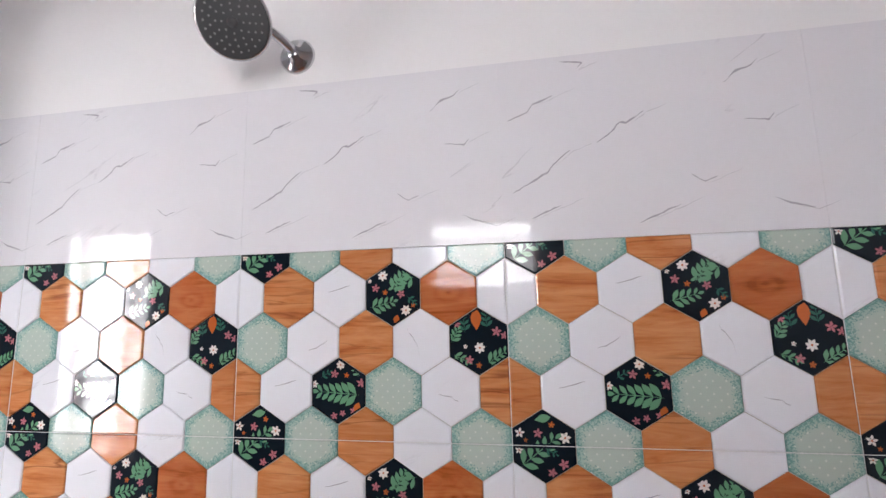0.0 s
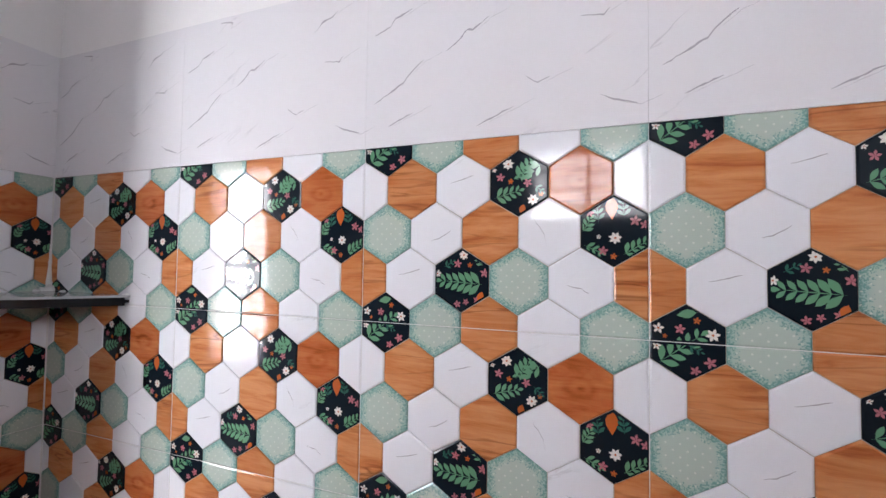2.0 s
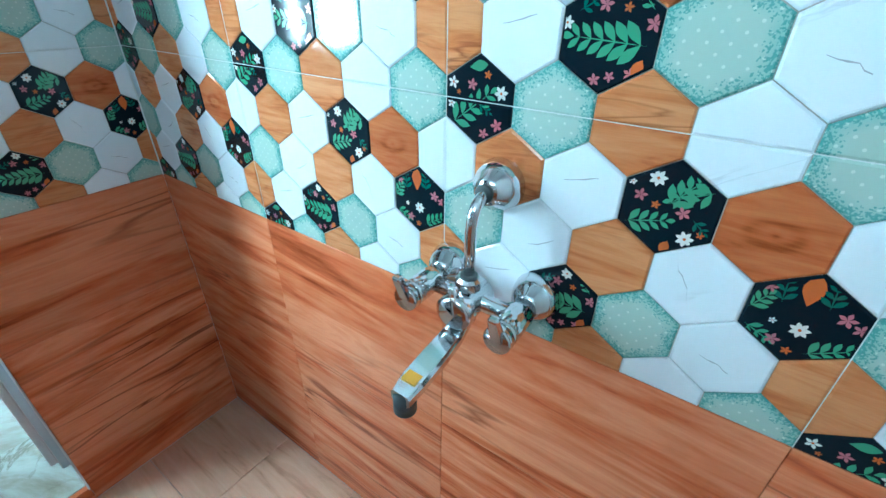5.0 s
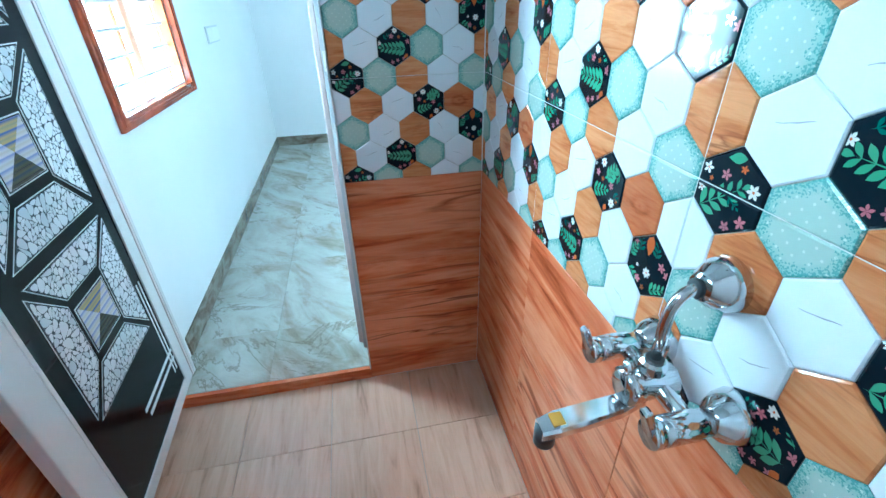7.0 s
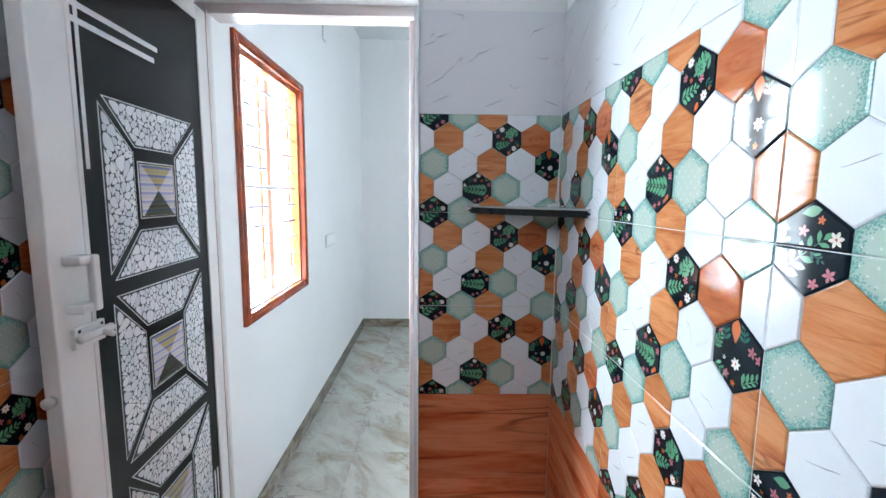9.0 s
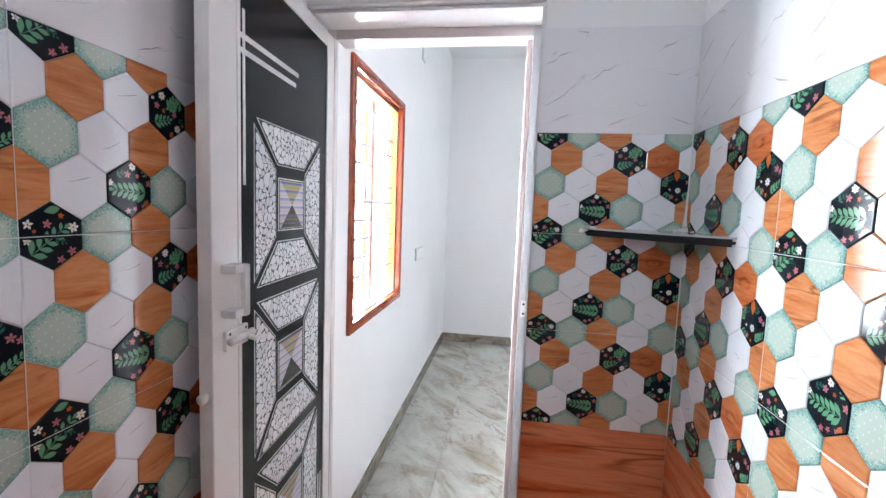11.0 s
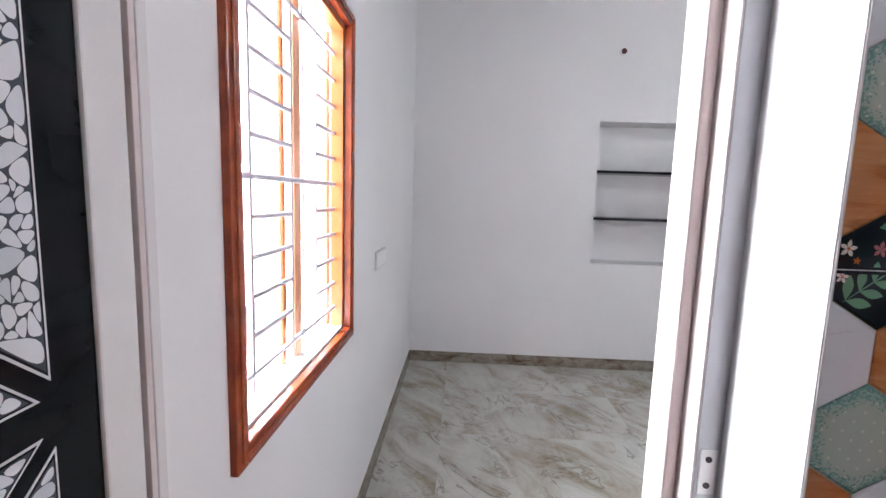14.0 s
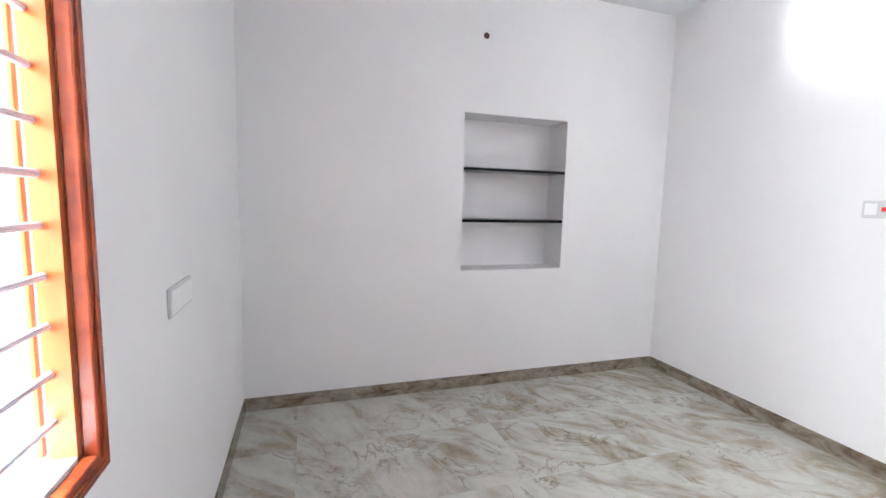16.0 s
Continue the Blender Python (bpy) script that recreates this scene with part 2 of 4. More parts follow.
def door_black_mat():
    m = material("dark laminate", (0.02, 0.024, 0.028), 0.16)
    n = Net(m)
    g = n.noise(n.coords((1.5, 1, 9)), 2, 4)
    n.color(n.ramp(g, ((0.4, (0.004, 0.006, 0.008)), (0.62, (0.008, 0.007, 0.009)), (0.75, (0.022, 0.010, 0.009)))))
    return m


DOORBLK = door_black_mat()
for dark, gloss in ((DOORBLK, 0.12), (BLACKST, 0.5), (HEX_BLACK, 0.18), (HEX_WHITE, 0.33), (HEX_TEAL, 0.33), (MARBLE, 0.3), (BROWN, 0.2), (HEX_WOOD, 0.25), (HEX_KNOT, 0.25)):
    dark.node_tree.nodes["Principled BSDF"].inputs["Specular IOR Level"].default_value = gloss


def stripe_mat(name, stops):
    m = material(name, (0.5, 0.5, 0.5), 0.25)
    n = Net(m)
    z = n.xyz(n.coords())[2]
    n.color(n.ramp(n.math("FRACT", n.math("MULTIPLY", z, 46.0)), stops))
    return m


STRIPE = stripe_mat("lavender striped print", ((0.0, (0.56, 0.52, 0.58)), (0.35, (0.24, 0.25, 0.48)), (0.5, (0.62, 0.58, 0.62)), (0.8, (0.52, 0.46, 0.42)), (1.0, (0.56, 0.52, 0.56))))
STRIPE_WARM = stripe_mat("ochre and blue striped print", ((0.0, (0.42, 0.32, 0.13)), (0.35, (0.02, 0.08, 0.30)), (0.5, (0.45, 0.34, 0.12)), (0.8, (0.28, 0.26, 0.16)), (1.0, (0.42, 0.32, 0.13))))
STRIPE_DARK = stripe_mat("dark olive striped print", ((0.0, (0.06, 0.06, 0.03)), (0.35, (0.02, 0.03, 0.06)), (0.5, (0.07, 0.065, 0.03)), (0.8, (0.03, 0.03, 0.02)), (1.0, (0.06, 0.06, 0.03))))


def glow_mat(name, color, strength):
    m = material(name, color, 0.5)
    b = m.node_tree.nodes["Principled BSDF"]
    b.inputs["Emission Color"].default_value = (*color, 1)
    b.inputs["Emission Strength"].default_value = strength
    return m


TUBE = glow_mat("lit tube", (0.95, 0.98, 1.0), 120.0)
OUTSIDE = glow_mat("bright daylight haze", (1.0, 0.98, 1.0), 3.5)
GLASS = material("clear glass", (0.9, 0.95, 0.95), 0.02)
GLASS.node_tree.nodes["Principled BSDF"].inputs["Transmission Weight"].default_value = 1.0


# ---- mesh helpers ----
def link(name, bm, mats, smooth=False):
    me = bpy.data.meshes.new(name)
    bm.normal_update()
    bm.to_mesh(me)
    bm.free()
    for m in (mats if isinstance(mats, (list, tuple)) else [mats]):
        me.materials.append(m)
    if smooth:
        me.polygons.foreach_set("use_smooth", [True] * len(me.polygons))
    return new(name, me)


def part(name, bm, mat, parent, label="", smooth=False):
    ob = link(name, bm, mat, smooth)
    ob.parent = parent
    if label:
        ob["label"] = label
    return ob


def empty(name, m=None):
    ob = new(name)
    if m is not None:
        ob.matrix_world = m
    return ob


def box(x0, x1, y0, y1, z0, z1, bevel=0.0, bm=None):
    own = bm is None
    b = bmesh.new()
    bmesh.ops.create_cube(b, size=1.0, matrix=Matrix.Translation(((x0 + x1) / 2, (y0 + y1) / 2, (z0 + z1) / 2)) @ Matrix.Diagonal((x1 - x0, y1 - y0, z1 - z0, 1)))
    if bevel:
        bmesh.ops.bevel(b, geom=b.edges[:], offset=bevel, segments=2, affect="EDGES", profile=0.5)
    if own:
        return b
    me = bpy.data.meshes.new("tmp")
    b.to_mesh(me)
    b.free()
    bm.from_mesh(me)
    bpy.data.meshes.remove(me)
    return bm


def lathe(profile, m, seg=28, bm=None):
    """Turns (radius, height) pairs round the local z axis."""
    bm = bm or bmesh.new()
    rings = []
    for r, h in profile:
        rings.append([bm.verts.new(m @ Vector((r * math.cos(2 * math.pi * i / seg), r * math.sin(2 * math.pi * i / seg), h))) for i in range(seg)])
    for a, b in zip(rings, rings[1:]):
        for i in range(seg):
            bm.faces.new((a[i], a[(i + 1) % seg], b[(i + 1) % seg], b[i]))
    bm.faces.new(rings[0][::-1])
    bm.faces.new(rings[-1])
    return bm


def tube(points, radius, seg=14, bm=None):
    bm = bm or bmesh.new()
    pts = [Vector(p) for p in points]
    radii = radius if isinstance(radius, (list, tuple)) else [radius] * len(pts)
    rings, side = [], None
    for i, p in enumerate(pts):
        t = (pts[min(i + 1, len(pts) - 1)] - pts[max(i - 1, 0)]).normalized()
        if side is None:
            side = t.orthogonal().normalized()
        side = (side - t * side.dot(t)).normalized()
        up = t.cross(side)
        rings.append([bm.verts.new(p + radii[i] * (math.cos(2 * math.pi * k / seg) * side + math.sin(2 * math.pi * k / seg) * up)) for k in range(seg)])
    for a, b in zip(rings, rings[1:]):
        for k in range(seg):
            bm.faces.new((a[k], a[(k + 1) % seg], b[(k + 1) % seg], b[k]))
    bm.faces.new(rings[0][::-1])
    bm.faces.new(rings[-1])
    return bm


def curve_pts(a, b, c, d, n=14):
    a, b, c, d = (Vector(v) for v in (a, b, c, d))
    out = []
    for i in range(n + 1):
        t = i / n
        out.append(a * (1 - t) ** 3 + b * 3 * t * (1 - t) ** 2 + c * 3 * t * t * (1 - t) + d * t ** 3)
    return out


def structure(name, bm, mat, label, smooth=False):
    return tagged(link(name, bm, mat, smooth), label, "", "", "structure")


# ---- outlines in the plane ----
def clip(poly, a, b, c):
    """Keeps the side a * x + b * y <= c of a convex polygon."""
    out = []
    for i, p in enumerate(poly):
        q = poly[(i + 1) % len(poly)]
        dp, dq = a * p[0] + b * p[1] - c, a * q[0] + b * q[1] - c
        if dp <= 0:
            out.append(p)
        if dp * dq < 0:
            t = dp / (dp - dq)
            out.append((p[0] + t * (q[0] - p[0]), p[1] + t * (q[1] - p[1])))
    return out


def clip_rect(poly, x0, x1, y0, y1):
    for a, b, c in ((1, 0, x1), (-1, 0, -x0), (0, 1, y1), (0, -1, -y0)):
        if len(poly) < 3:
            return []
        poly = clip(poly, a, b, c)
    return poly


def shrink(poly, k):
    """Moves every edge of a convex anticlockwise polygon inwards by k."""
    out = list(poly)
    n = len(poly)
    for i in range(n):
        (x0, y0), (x1, y1) = poly[i], poly[(i + 1) % n]
        ln = math.hypot(x1 - x0, y1 - y0)
        if ln < 1e-7:
            continue
        nx, ny = (y1 - y0) / ln, -(x1 - x0) / ln
        if len(out) > 2:
            out = clip(out, nx, ny, nx * x0 + ny * y0 - k)
    return out


# ---- the large structure ----
wall_north = structure("wall_north", box(WX, EX, NY, NY + 0.15, -0.1, CEIL), [GROUT], "bathroom wall with hexagon tiles between marble and wood look tiles")
wall_north.data.materials[0] = WHITE
wall_west = structure("wall_west", box(BX1, WX, 2.353, NY + 0.15, -0.1, CEIL), WHITE, "white partition wall beside the doorway, tiled on the bathroom side")
structure("wall_over_door", box(BX1, WX, SY, 2.353, 2.170, CEIL), WHITE, "white painted wall above the doorway")
structure("wall_east", box(EX, EX + 0.15, SY - 0.15, NY + 0.15, -0.1, CEIL), WHITE, "plain white bathroom end wall")

VX0, VX1, VZ0, VZ1 = 2.40, 2.90, 1.69, 2.12
bm = box(WX, VX0, SY - 0.15, SY - 0.006, -0.1, CEIL)
box(VX1, EX, SY - 0.15, SY - 0.006, -0.1, CEIL, bm=bm)
box(VX0, VX1, SY - 0.15, SY - 0.006, -0.1, VZ0, bm=bm)
box(VX0, VX1, SY - 0.15, SY - 0.006, VZ1, CEIL, bm=bm)
wall_south = structure("wall_south", bm, WHITE, "bathroom wall with hexagon tiles and a small ventilator window")

GX0, GX1, GZ0, GZ1 = 0.239, 1.034, 1.045, 2.135
bm = box(BX0 - 0.15, GX0, SY - 0.2, SY, -0.1, CEIL)
box(GX1, WX, SY - 0.2, SY, -0.1, CEIL, bm=bm)
box(GX0, GX1, SY - 0.2, SY, -0.1, GZ0, bm=bm)
box(GX0, GX1, SY - 0.2, SY, GZ1, CEIL, bm=bm)
structure("wall_bedroom_window", bm, WHITE, "white painted bedroom wall with a grilled window")

NY0, NY1, NZ0, NZ1 = 3.124, 3.986, 1.034, 2.197
bm = box(BX0 - 0.25, BX0, SY - 0.2, NY0, -0.1, CEIL)
box(BX0 - 0.25, BX0, NY1, BY1 + 0.15, -0.1, CEIL, bm=bm)
box(BX0 - 0.25, BX0, NY0, NY1, -0.1, NZ0, bm=bm)
box(BX0 - 0.25, BX0, NY0, NY1, NZ1, CEIL, bm=bm)
box(BX0 - 0.30, BX0 - 0.25, NY0 - 0.1, NY1 + 0.1, NZ0 - 0.1, NZ1 + 0.1, bm=bm)
structure("wall_bedroom_far", bm, WHITE, "white painted bedroom wall with a recessed shelf niche")
structure("wall_bedroom_north", box(BX0, BX1 + 0.15, BY1, BY1 + 0.15, -0.1, CEIL), WHITE, "white painted bedroom wall with a tube light")
structure("wall_bedroom_east", box(BX1, BX1 + 0.15, NY + 0.15, BY1, -0.1, CEIL), WHITE, "plain white bedroom wall")
structure("ceiling", box(BX0 - 0.3, EX + 0.15, SY - 0.2, BY1 + 0.15, CEIL, CEIL + 0.12), CEILP, "white painted ceiling")
floor_bath = structure("floor_bathroom", box(WX, EX, SY, NY, -0.12, FZ - 0.006), GROUT, "bathroom floor of pale wood look tiles")
floor_bed = structure("floor_bedroom", box(BX0, WX - 0.014, SY, BY1, -0.12, BF - 0.006), GROUT, "bedroom floor of polished grey beige marble tiles")
structure("ground", box(-60, 60, -60, SY - 0.2, -0.3, -0.2), material("pale concrete ground", (0.45, 0.43, 0.40), 0.9), "pale ground outside")
structure("backdrop", box(-30, 7, -1.25, -1.2, -0.19, 7), OUTSIDE, "overexposed daylight outside the windows")

# ---- bedroom skirting ----
SK = 0.091


def skirting(name, x0, x1, y0, y1):
    bm = box(x0, x1, y0, y1, BF, BF + SK, 0.0015)
    return structure(name, bm, SKIRT, "brown grey marble skirting tile strip")


# ---- door frame ----
door_frame = empty("door_frame")
tagged(door_frame, "white plastic door frame set in the bathroom doorway", "door frame")
# shaded copy of the white frame plastic, for the face towards the bathroom
UPVC_SHADED = material("white frame plastic in painted shade", (0.46, 0.46, 0.49), 0.3)


def frame_side(outline, z0, z1):
    """An upright of the frame with the given plan outline."""
    bm = bmesh.new()
    lo = [bm.verts.new((x, y, z0)) for x, y in outline]
    hi = [bm.verts.new((x, y, z1)) for x, y in outline]
    n = len(outline)
    for i in range(n):
        bm.faces.new((lo[i], lo[(i + 1) % n], hi[(i + 1) % n], hi[i]))
    bm.faces.new(hi)
    bm.faces.new(lo[::-1])
    bmesh.ops.recalc_face_normals(bm, faces=bm.faces)
    bmesh.ops.bevel(bm, geom=[e for e in bm.edges if abs(e.verts[0].co.z - e.verts[1].co.z) > 0.5], offset=0.0012, segments=2, affect="EDGES")
    return bm


part("lining", frame_side([(1.4585, 2.3385), (1.4585, 2.3425), (1.4465, 2.3425), (1.4465, 2.353), (1.3275, 2.353), (1.3275, 2.349)], FZ + 0.05, 2.170), UPVC, door_frame)
# one white frame: pink and grey faces carry light and shade as colour
part("rebate", box(1.317, 1.327, 2.3225, 2.353, BF, 2.161, 0.001), UPVC_SHADED, door_frame, "white rebate of the door frame, painted as shaded")
part("jamb", frame_side([(1.3265, 2.3205), (1.3165, 2.353), (1.240, 2.353), (1.240, 2.3205)], BF, 2.161), UPVC_TONED, door_frame, "white inner face of the door frame with light tint painted in")
part("stop_strip", box(1.238, 1.292, 2.303, 2.3205, BF, 2.150, 0.003), UPVC_TONED, door_frame, "white stop strip with light tint painted in")
part("jamb", box(1.300, 1.317, SY + 0.001, 1.652, BF, 2.161, 0.002), UPVC, door_frame)
part("rebate", box(1.317, 1.327, SY + 0.001, 1.650, BF, 2.161, 0.001), UPVC_TONED, door_frame, "white rebate of the door frame with shade tone painted in")
part("head", box(1.240, 1.3265, 1.6525, 2.3200, 2.128, 2.161, 0.002), UPVC_TONED, door_frame)
part("head_nosing", box(1.328, 1.4585, 1.630, 2.3485, 2.158, 2.170, 0.003), UPVC, door_frame)
part("head_nosing", box(1.445, 1.478, SY + 0.006, JY + 0.004, 2.171, 2.192, 0.006), UPVC, door_frame, "white rounded head cap")
strike = part("strike_plate", box(1.3272, 1.3285, 2.326, 2.346, 1.205, 1.262, 0.0008), UPVC, door_frame, "small white strike plate")
for z in (1.217, 1.250):
    part("screw", lathe([(0.004, 0), (0.004, 0.001)], Matrix.Translation((1.3285, 2.336, z)) @ pose(0, 0, 0, 0, 90), 10), SCREW, strike)


# ---- door leaf ----
def door_leaf():
    d = empty("bathroom_door", pose(1.342, 1.6219, 0, 0, 0, 3.3))
    tagged(d, "open black and white printed plastic door against the tiled wall", "door")
    x0, x1, y0, y1, z0, z1 = 0.0, 0.687, 0.0, 0.032, 0.125, 2.125
    sw, hw = 0.093, 0.060
    body = part("panel", box(x0 + 0.01, x1 - sw + 0.002, y0 + 0.004, y1 - 0.005, z0 + 0.02, z1 - 0.02), DOORBLK, d, "dark laminate door panel")
    part("lock_stile", box(x1 - sw, x1, y0, y1, z0, z1, 0.003), UPVC, d, "white plastic stile")
    part("hinge_stile", box(x0, x0 + hw, y0, y1, z0, z1, 0.003), UPVC, d, "white plastic stile")
    part("top_rail", box(x0 + hw, x1 - sw, y0, y1, z1 - 0.045, z1, 0.003), UPVC, d, "white plastic rail")
    part("bottom_rail", box(x0 + hw, x1 - sw, y0, y1, z0, z0 + 0.045, 0.003), UPVC, d, "white plastic rail")
    part("edge_bead", box(x1 - sw - 0.012, x1 - sw, y1 - 0.006, y1 + 0.001, z0 + 0.05, z1 - 0.05, 0.001), UPVC, d, "white glazing bead")
    ys = y1 - 0.005

    def poly(points, off, mat, name, parent, thick=0.0008, label=""):
        bm = bmesh.new()
        lo = [bm.verts.new((x, ys + 0.0002, z)) for x, z in points]
        hi = [bm.verts.new((x, ys + off + thick, z)) for x, z in points]
        n = len(points)
        for i in range(n):
            bm.faces.new((lo[i], lo[(i + 1) % n], hi[(i + 1) % n], hi[i]))
        bm.faces.new(hi)
        bmesh.ops.recalc_face_normals(bm, faces=bm.faces)
        return part(name, bm, mat, parent, label)

    def pebbles(points, field, y):
        """Irregular pieces with rounded corners that fill the outline."""
        area2 = sum(points[i - 1][0] * points[i][1] - points[i][0] * points[i - 1][1] for i in range(len(points)))
        stack, bm = [list(points) if area2 > 0 else list(points)[::-1]], bmesh.new()
        while stack:
            p = stack.pop()
            n = len(p)
            size = 0.5 * sum(p[i - 1][0] * p[i][1] - p[i][0] * p[i - 1][1] for i in range(n))
            cx, cz = sum(v[0] for v in p) / n, sum(v[1] for v in p) / n
            if size > 0.00020 * math.exp(rnd.uniform(-0.5, 1.9)):
                i, j = max(((i, j) for i in range(n) for j in range(i)), key=lambda k: math.dist(p[k[0]], p[k[1]]))
                a = math.atan2(p[j][1] - p[i][1], p[j][0] - p[i][0]) + rnd.uniform(-0.35, 0.35)
                nx, nz = math.cos(a), math.sin(a)
                c = nx * cx + nz * cz + rnd.uniform(-0.22, 0.22) * math.sqrt(size)
                for half in (clip(p, nx, nz, c), clip(p, -nx, -nz, -c)):
                    if len(half) > 2:
                        stack.append(half)
                continue
            p = [v for i, v in enumerate(p) if math.dist(v, p[i - 1]) > 0.0004]
            p = shrink(p, rnd.uniform(0.0002, 0.0005)) if len(p) > 2 else []
            for _ in range(2):
                p = [(a[0] + (b[0] - a[0]) * t, a[1] + (b[1] - a[1]) * t) for a, b in zip(p, p[1:] + p[:1]) for t in (0.24, 0.76)]
            if len(p) > 5:
                bm.faces.new([bm.verts.new((x, y, z)) for x, z in p[::-1]])
        for f in bm.faces:
            f.normal_update()
            if f.normal.y < 0:
                f.normal_flip()
        tagged(part("mosaic_pieces", bm, MOSAIC, field, "white and grey pebble pieces"), kind="stuff")

    rnd = random.Random(5)

    def inset(points, k):
        cx, cz = sum(p[0] for p in points) / len(points), sum(p[1] for p in points) / len(points)
        out = []
        n = len(points)
        for i in range(n):
            p0, p, p1 = Vector(points[i - 1]), Vector(points[i]), Vector(points[(i + 1) % n])
            e0, e1 = (p - p0).normalized(), (p1 - p).normalized()
            n0, n1 = Vector((-e0.y, e0.x)), Vector((-e1.y, e1.x))
            if n0.dot(Vector((cx, cz)) - p) < 0:
                n0, n1 = -n0, -n1
            bis = (n0 + n1).normalized()
            out.append(tuple(p + bis * k / max(bis.dot(n0), 0.2)))
        return out

    X0, X1 = 0.115, 0.520
    IX0, IX1 = 0.237, 0.406
    for k in range(3):
        top = 1.758 - 0.439 * k
        bot = top - 0.404
        it, ib = top - 0.108, top - 0.289
        quads = [[(X0 + .012, top), (X1 - .012, top), (IX1 - .002, it + .008), (IX0 + .002, it + .008)],
                 [(X0 + .012, bot), (X1 - .012, bot), (IX1 - .002, ib - .008), (IX0 + .002, ib - .008)],
                 [(X0, bot + .015), (X0, top - .015), (IX0 - .006, it - .004), (IX0 - .006, ib + .004)],
                 [(X1, bot + .015), (X1, top - .015), (IX1 + .006, it - .004), (IX1 + .006, ib + .004)]]
        for q in quads:
            poly(q, 0.0004, LINE, "white_outline", body)
            poly(inset(q, 0.0025), 0.0008, DOORBLK, "dark_outline", body)
            field = poly(inset(q, 0.0045), 0.0012, PEBBLE_GAP, "mosaic_field", body, label="dark grey mosaic joints")
            pebbles(inset(q, 0.0055), field, ys + 0.0024)
        sx0, sx1, st, sb = 0.240, 0.399, top - 0.131, top - 0.271
        q = [(sx0, sb), (sx1, sb), (sx1, st), (sx0, st)]
        poly(q, 0.0004, LINE, "square_outline", body)
        poly(inset(q, 0.003), 0.0008, DOORBLK, "square_border", body)
        poly(inset(q, 0.006), 0.0012, STRIPE, "striped_square", body, label="blue and ochre striped square")
        cx, cz = (sx0 + sx1) / 2, (st + sb) / 2
        poly([(sx0 + .012, sb + .007), (sx1 - .012, sb + .007), (cx, cz)], 0.0016, STRIPE_DARK, "dark_triangle", body, label="dark olive striped triangle")
        poly([(sx1 - .012, st - .007), (sx0 + .012, st - .007), (cx, cz)], 0.0016, STRIPE_WARM, "bright_triangle", body, label="ochre and blue striped triangle")
    for xx, zlo, zhi in ((0.580, 1.598, 1.985), (0.556, 1.598, 1.975)):
        poly([(xx, zlo), (xx + .010, zlo), (xx + .010, zhi), (xx, zhi)], 0.0006, LINE, "white_line", body)
    for zz, xa in ((1.912, 0.281), (1.881, 0.298)):
        poly([(xa, zz), (0.594, zz), (0.594, zz + .012), (xa, zz + .012)], 0.0010, LINE, "white_line", body)
    for xx in (0.074, 0.094):
        poly([(xx, 0.24), (xx + .008, 0.24), (xx + .008, 0.62), (xx, 0.62)], 0.0006, LINE, "white_line", body)
    for zz, xb in ((0.312, 0.345), (0.281, 0.328)):
        poly([(0.066, zz), (xb, zz), (xb, zz + .012), (0.066, zz + .012)], 0.0010, LINE, "white_line", body)
    h = part("door_handle", box(0.614, 0.632, y1 + 0.026, y1 + 0.040, 1.318, 1.430, 0.004), UPVC, d, "white plastic pull handle")
    for z in (1.318, 1.412):
        part("handle_foot", box(0.614, 0.660, y1, y1 + 0.034, z, z + 0.018, 0.003), UPVC, h)
        for dx in (0.637, 0.652):
            part("screw", lathe([(0.0040, 0), (0.0034, 0.0012)], Matrix.Translation((dx, y1 + 0.0325, z + 0.011)) @ pose(0, 0, 0, 90), 8), SCREW, h)
    b = part("tower_bolt", box(0.572, 0.655, y1, y1 + 0.010, 1.245, 1.288, 0.002), UPVC, d, "white plastic tower bolt")
    part("bolt_bar", tube([(0.567, y1 + 0.018, 1.267), (0.655, y1 + 0.018, 1.267)], 0.009), UPVC, b, smooth=True)
    part("bolt_knob", tube([(0.600, y1 + 0.018, 1.267), (0.600, y1 + 0.045, 1.262)], 0.006), UPVC, b, smooth=True)
    for x in (0.582, 0.644):
        part("screw", lathe([(0.0040, 0), (0.0034, 0.0012)], Matrix.Translation((x, y1 + 0.0105, 1.280)) @ pose(0, 0, 0, 90), 8), SCREW, b)
    part("latch_knob", tube([(x1, 0.016, 1.16), (x1 + 0.016, 0.016, 1.16)], [0.009, 0.011]), UPVC, d, smooth=True)
    return d


door_leaf()


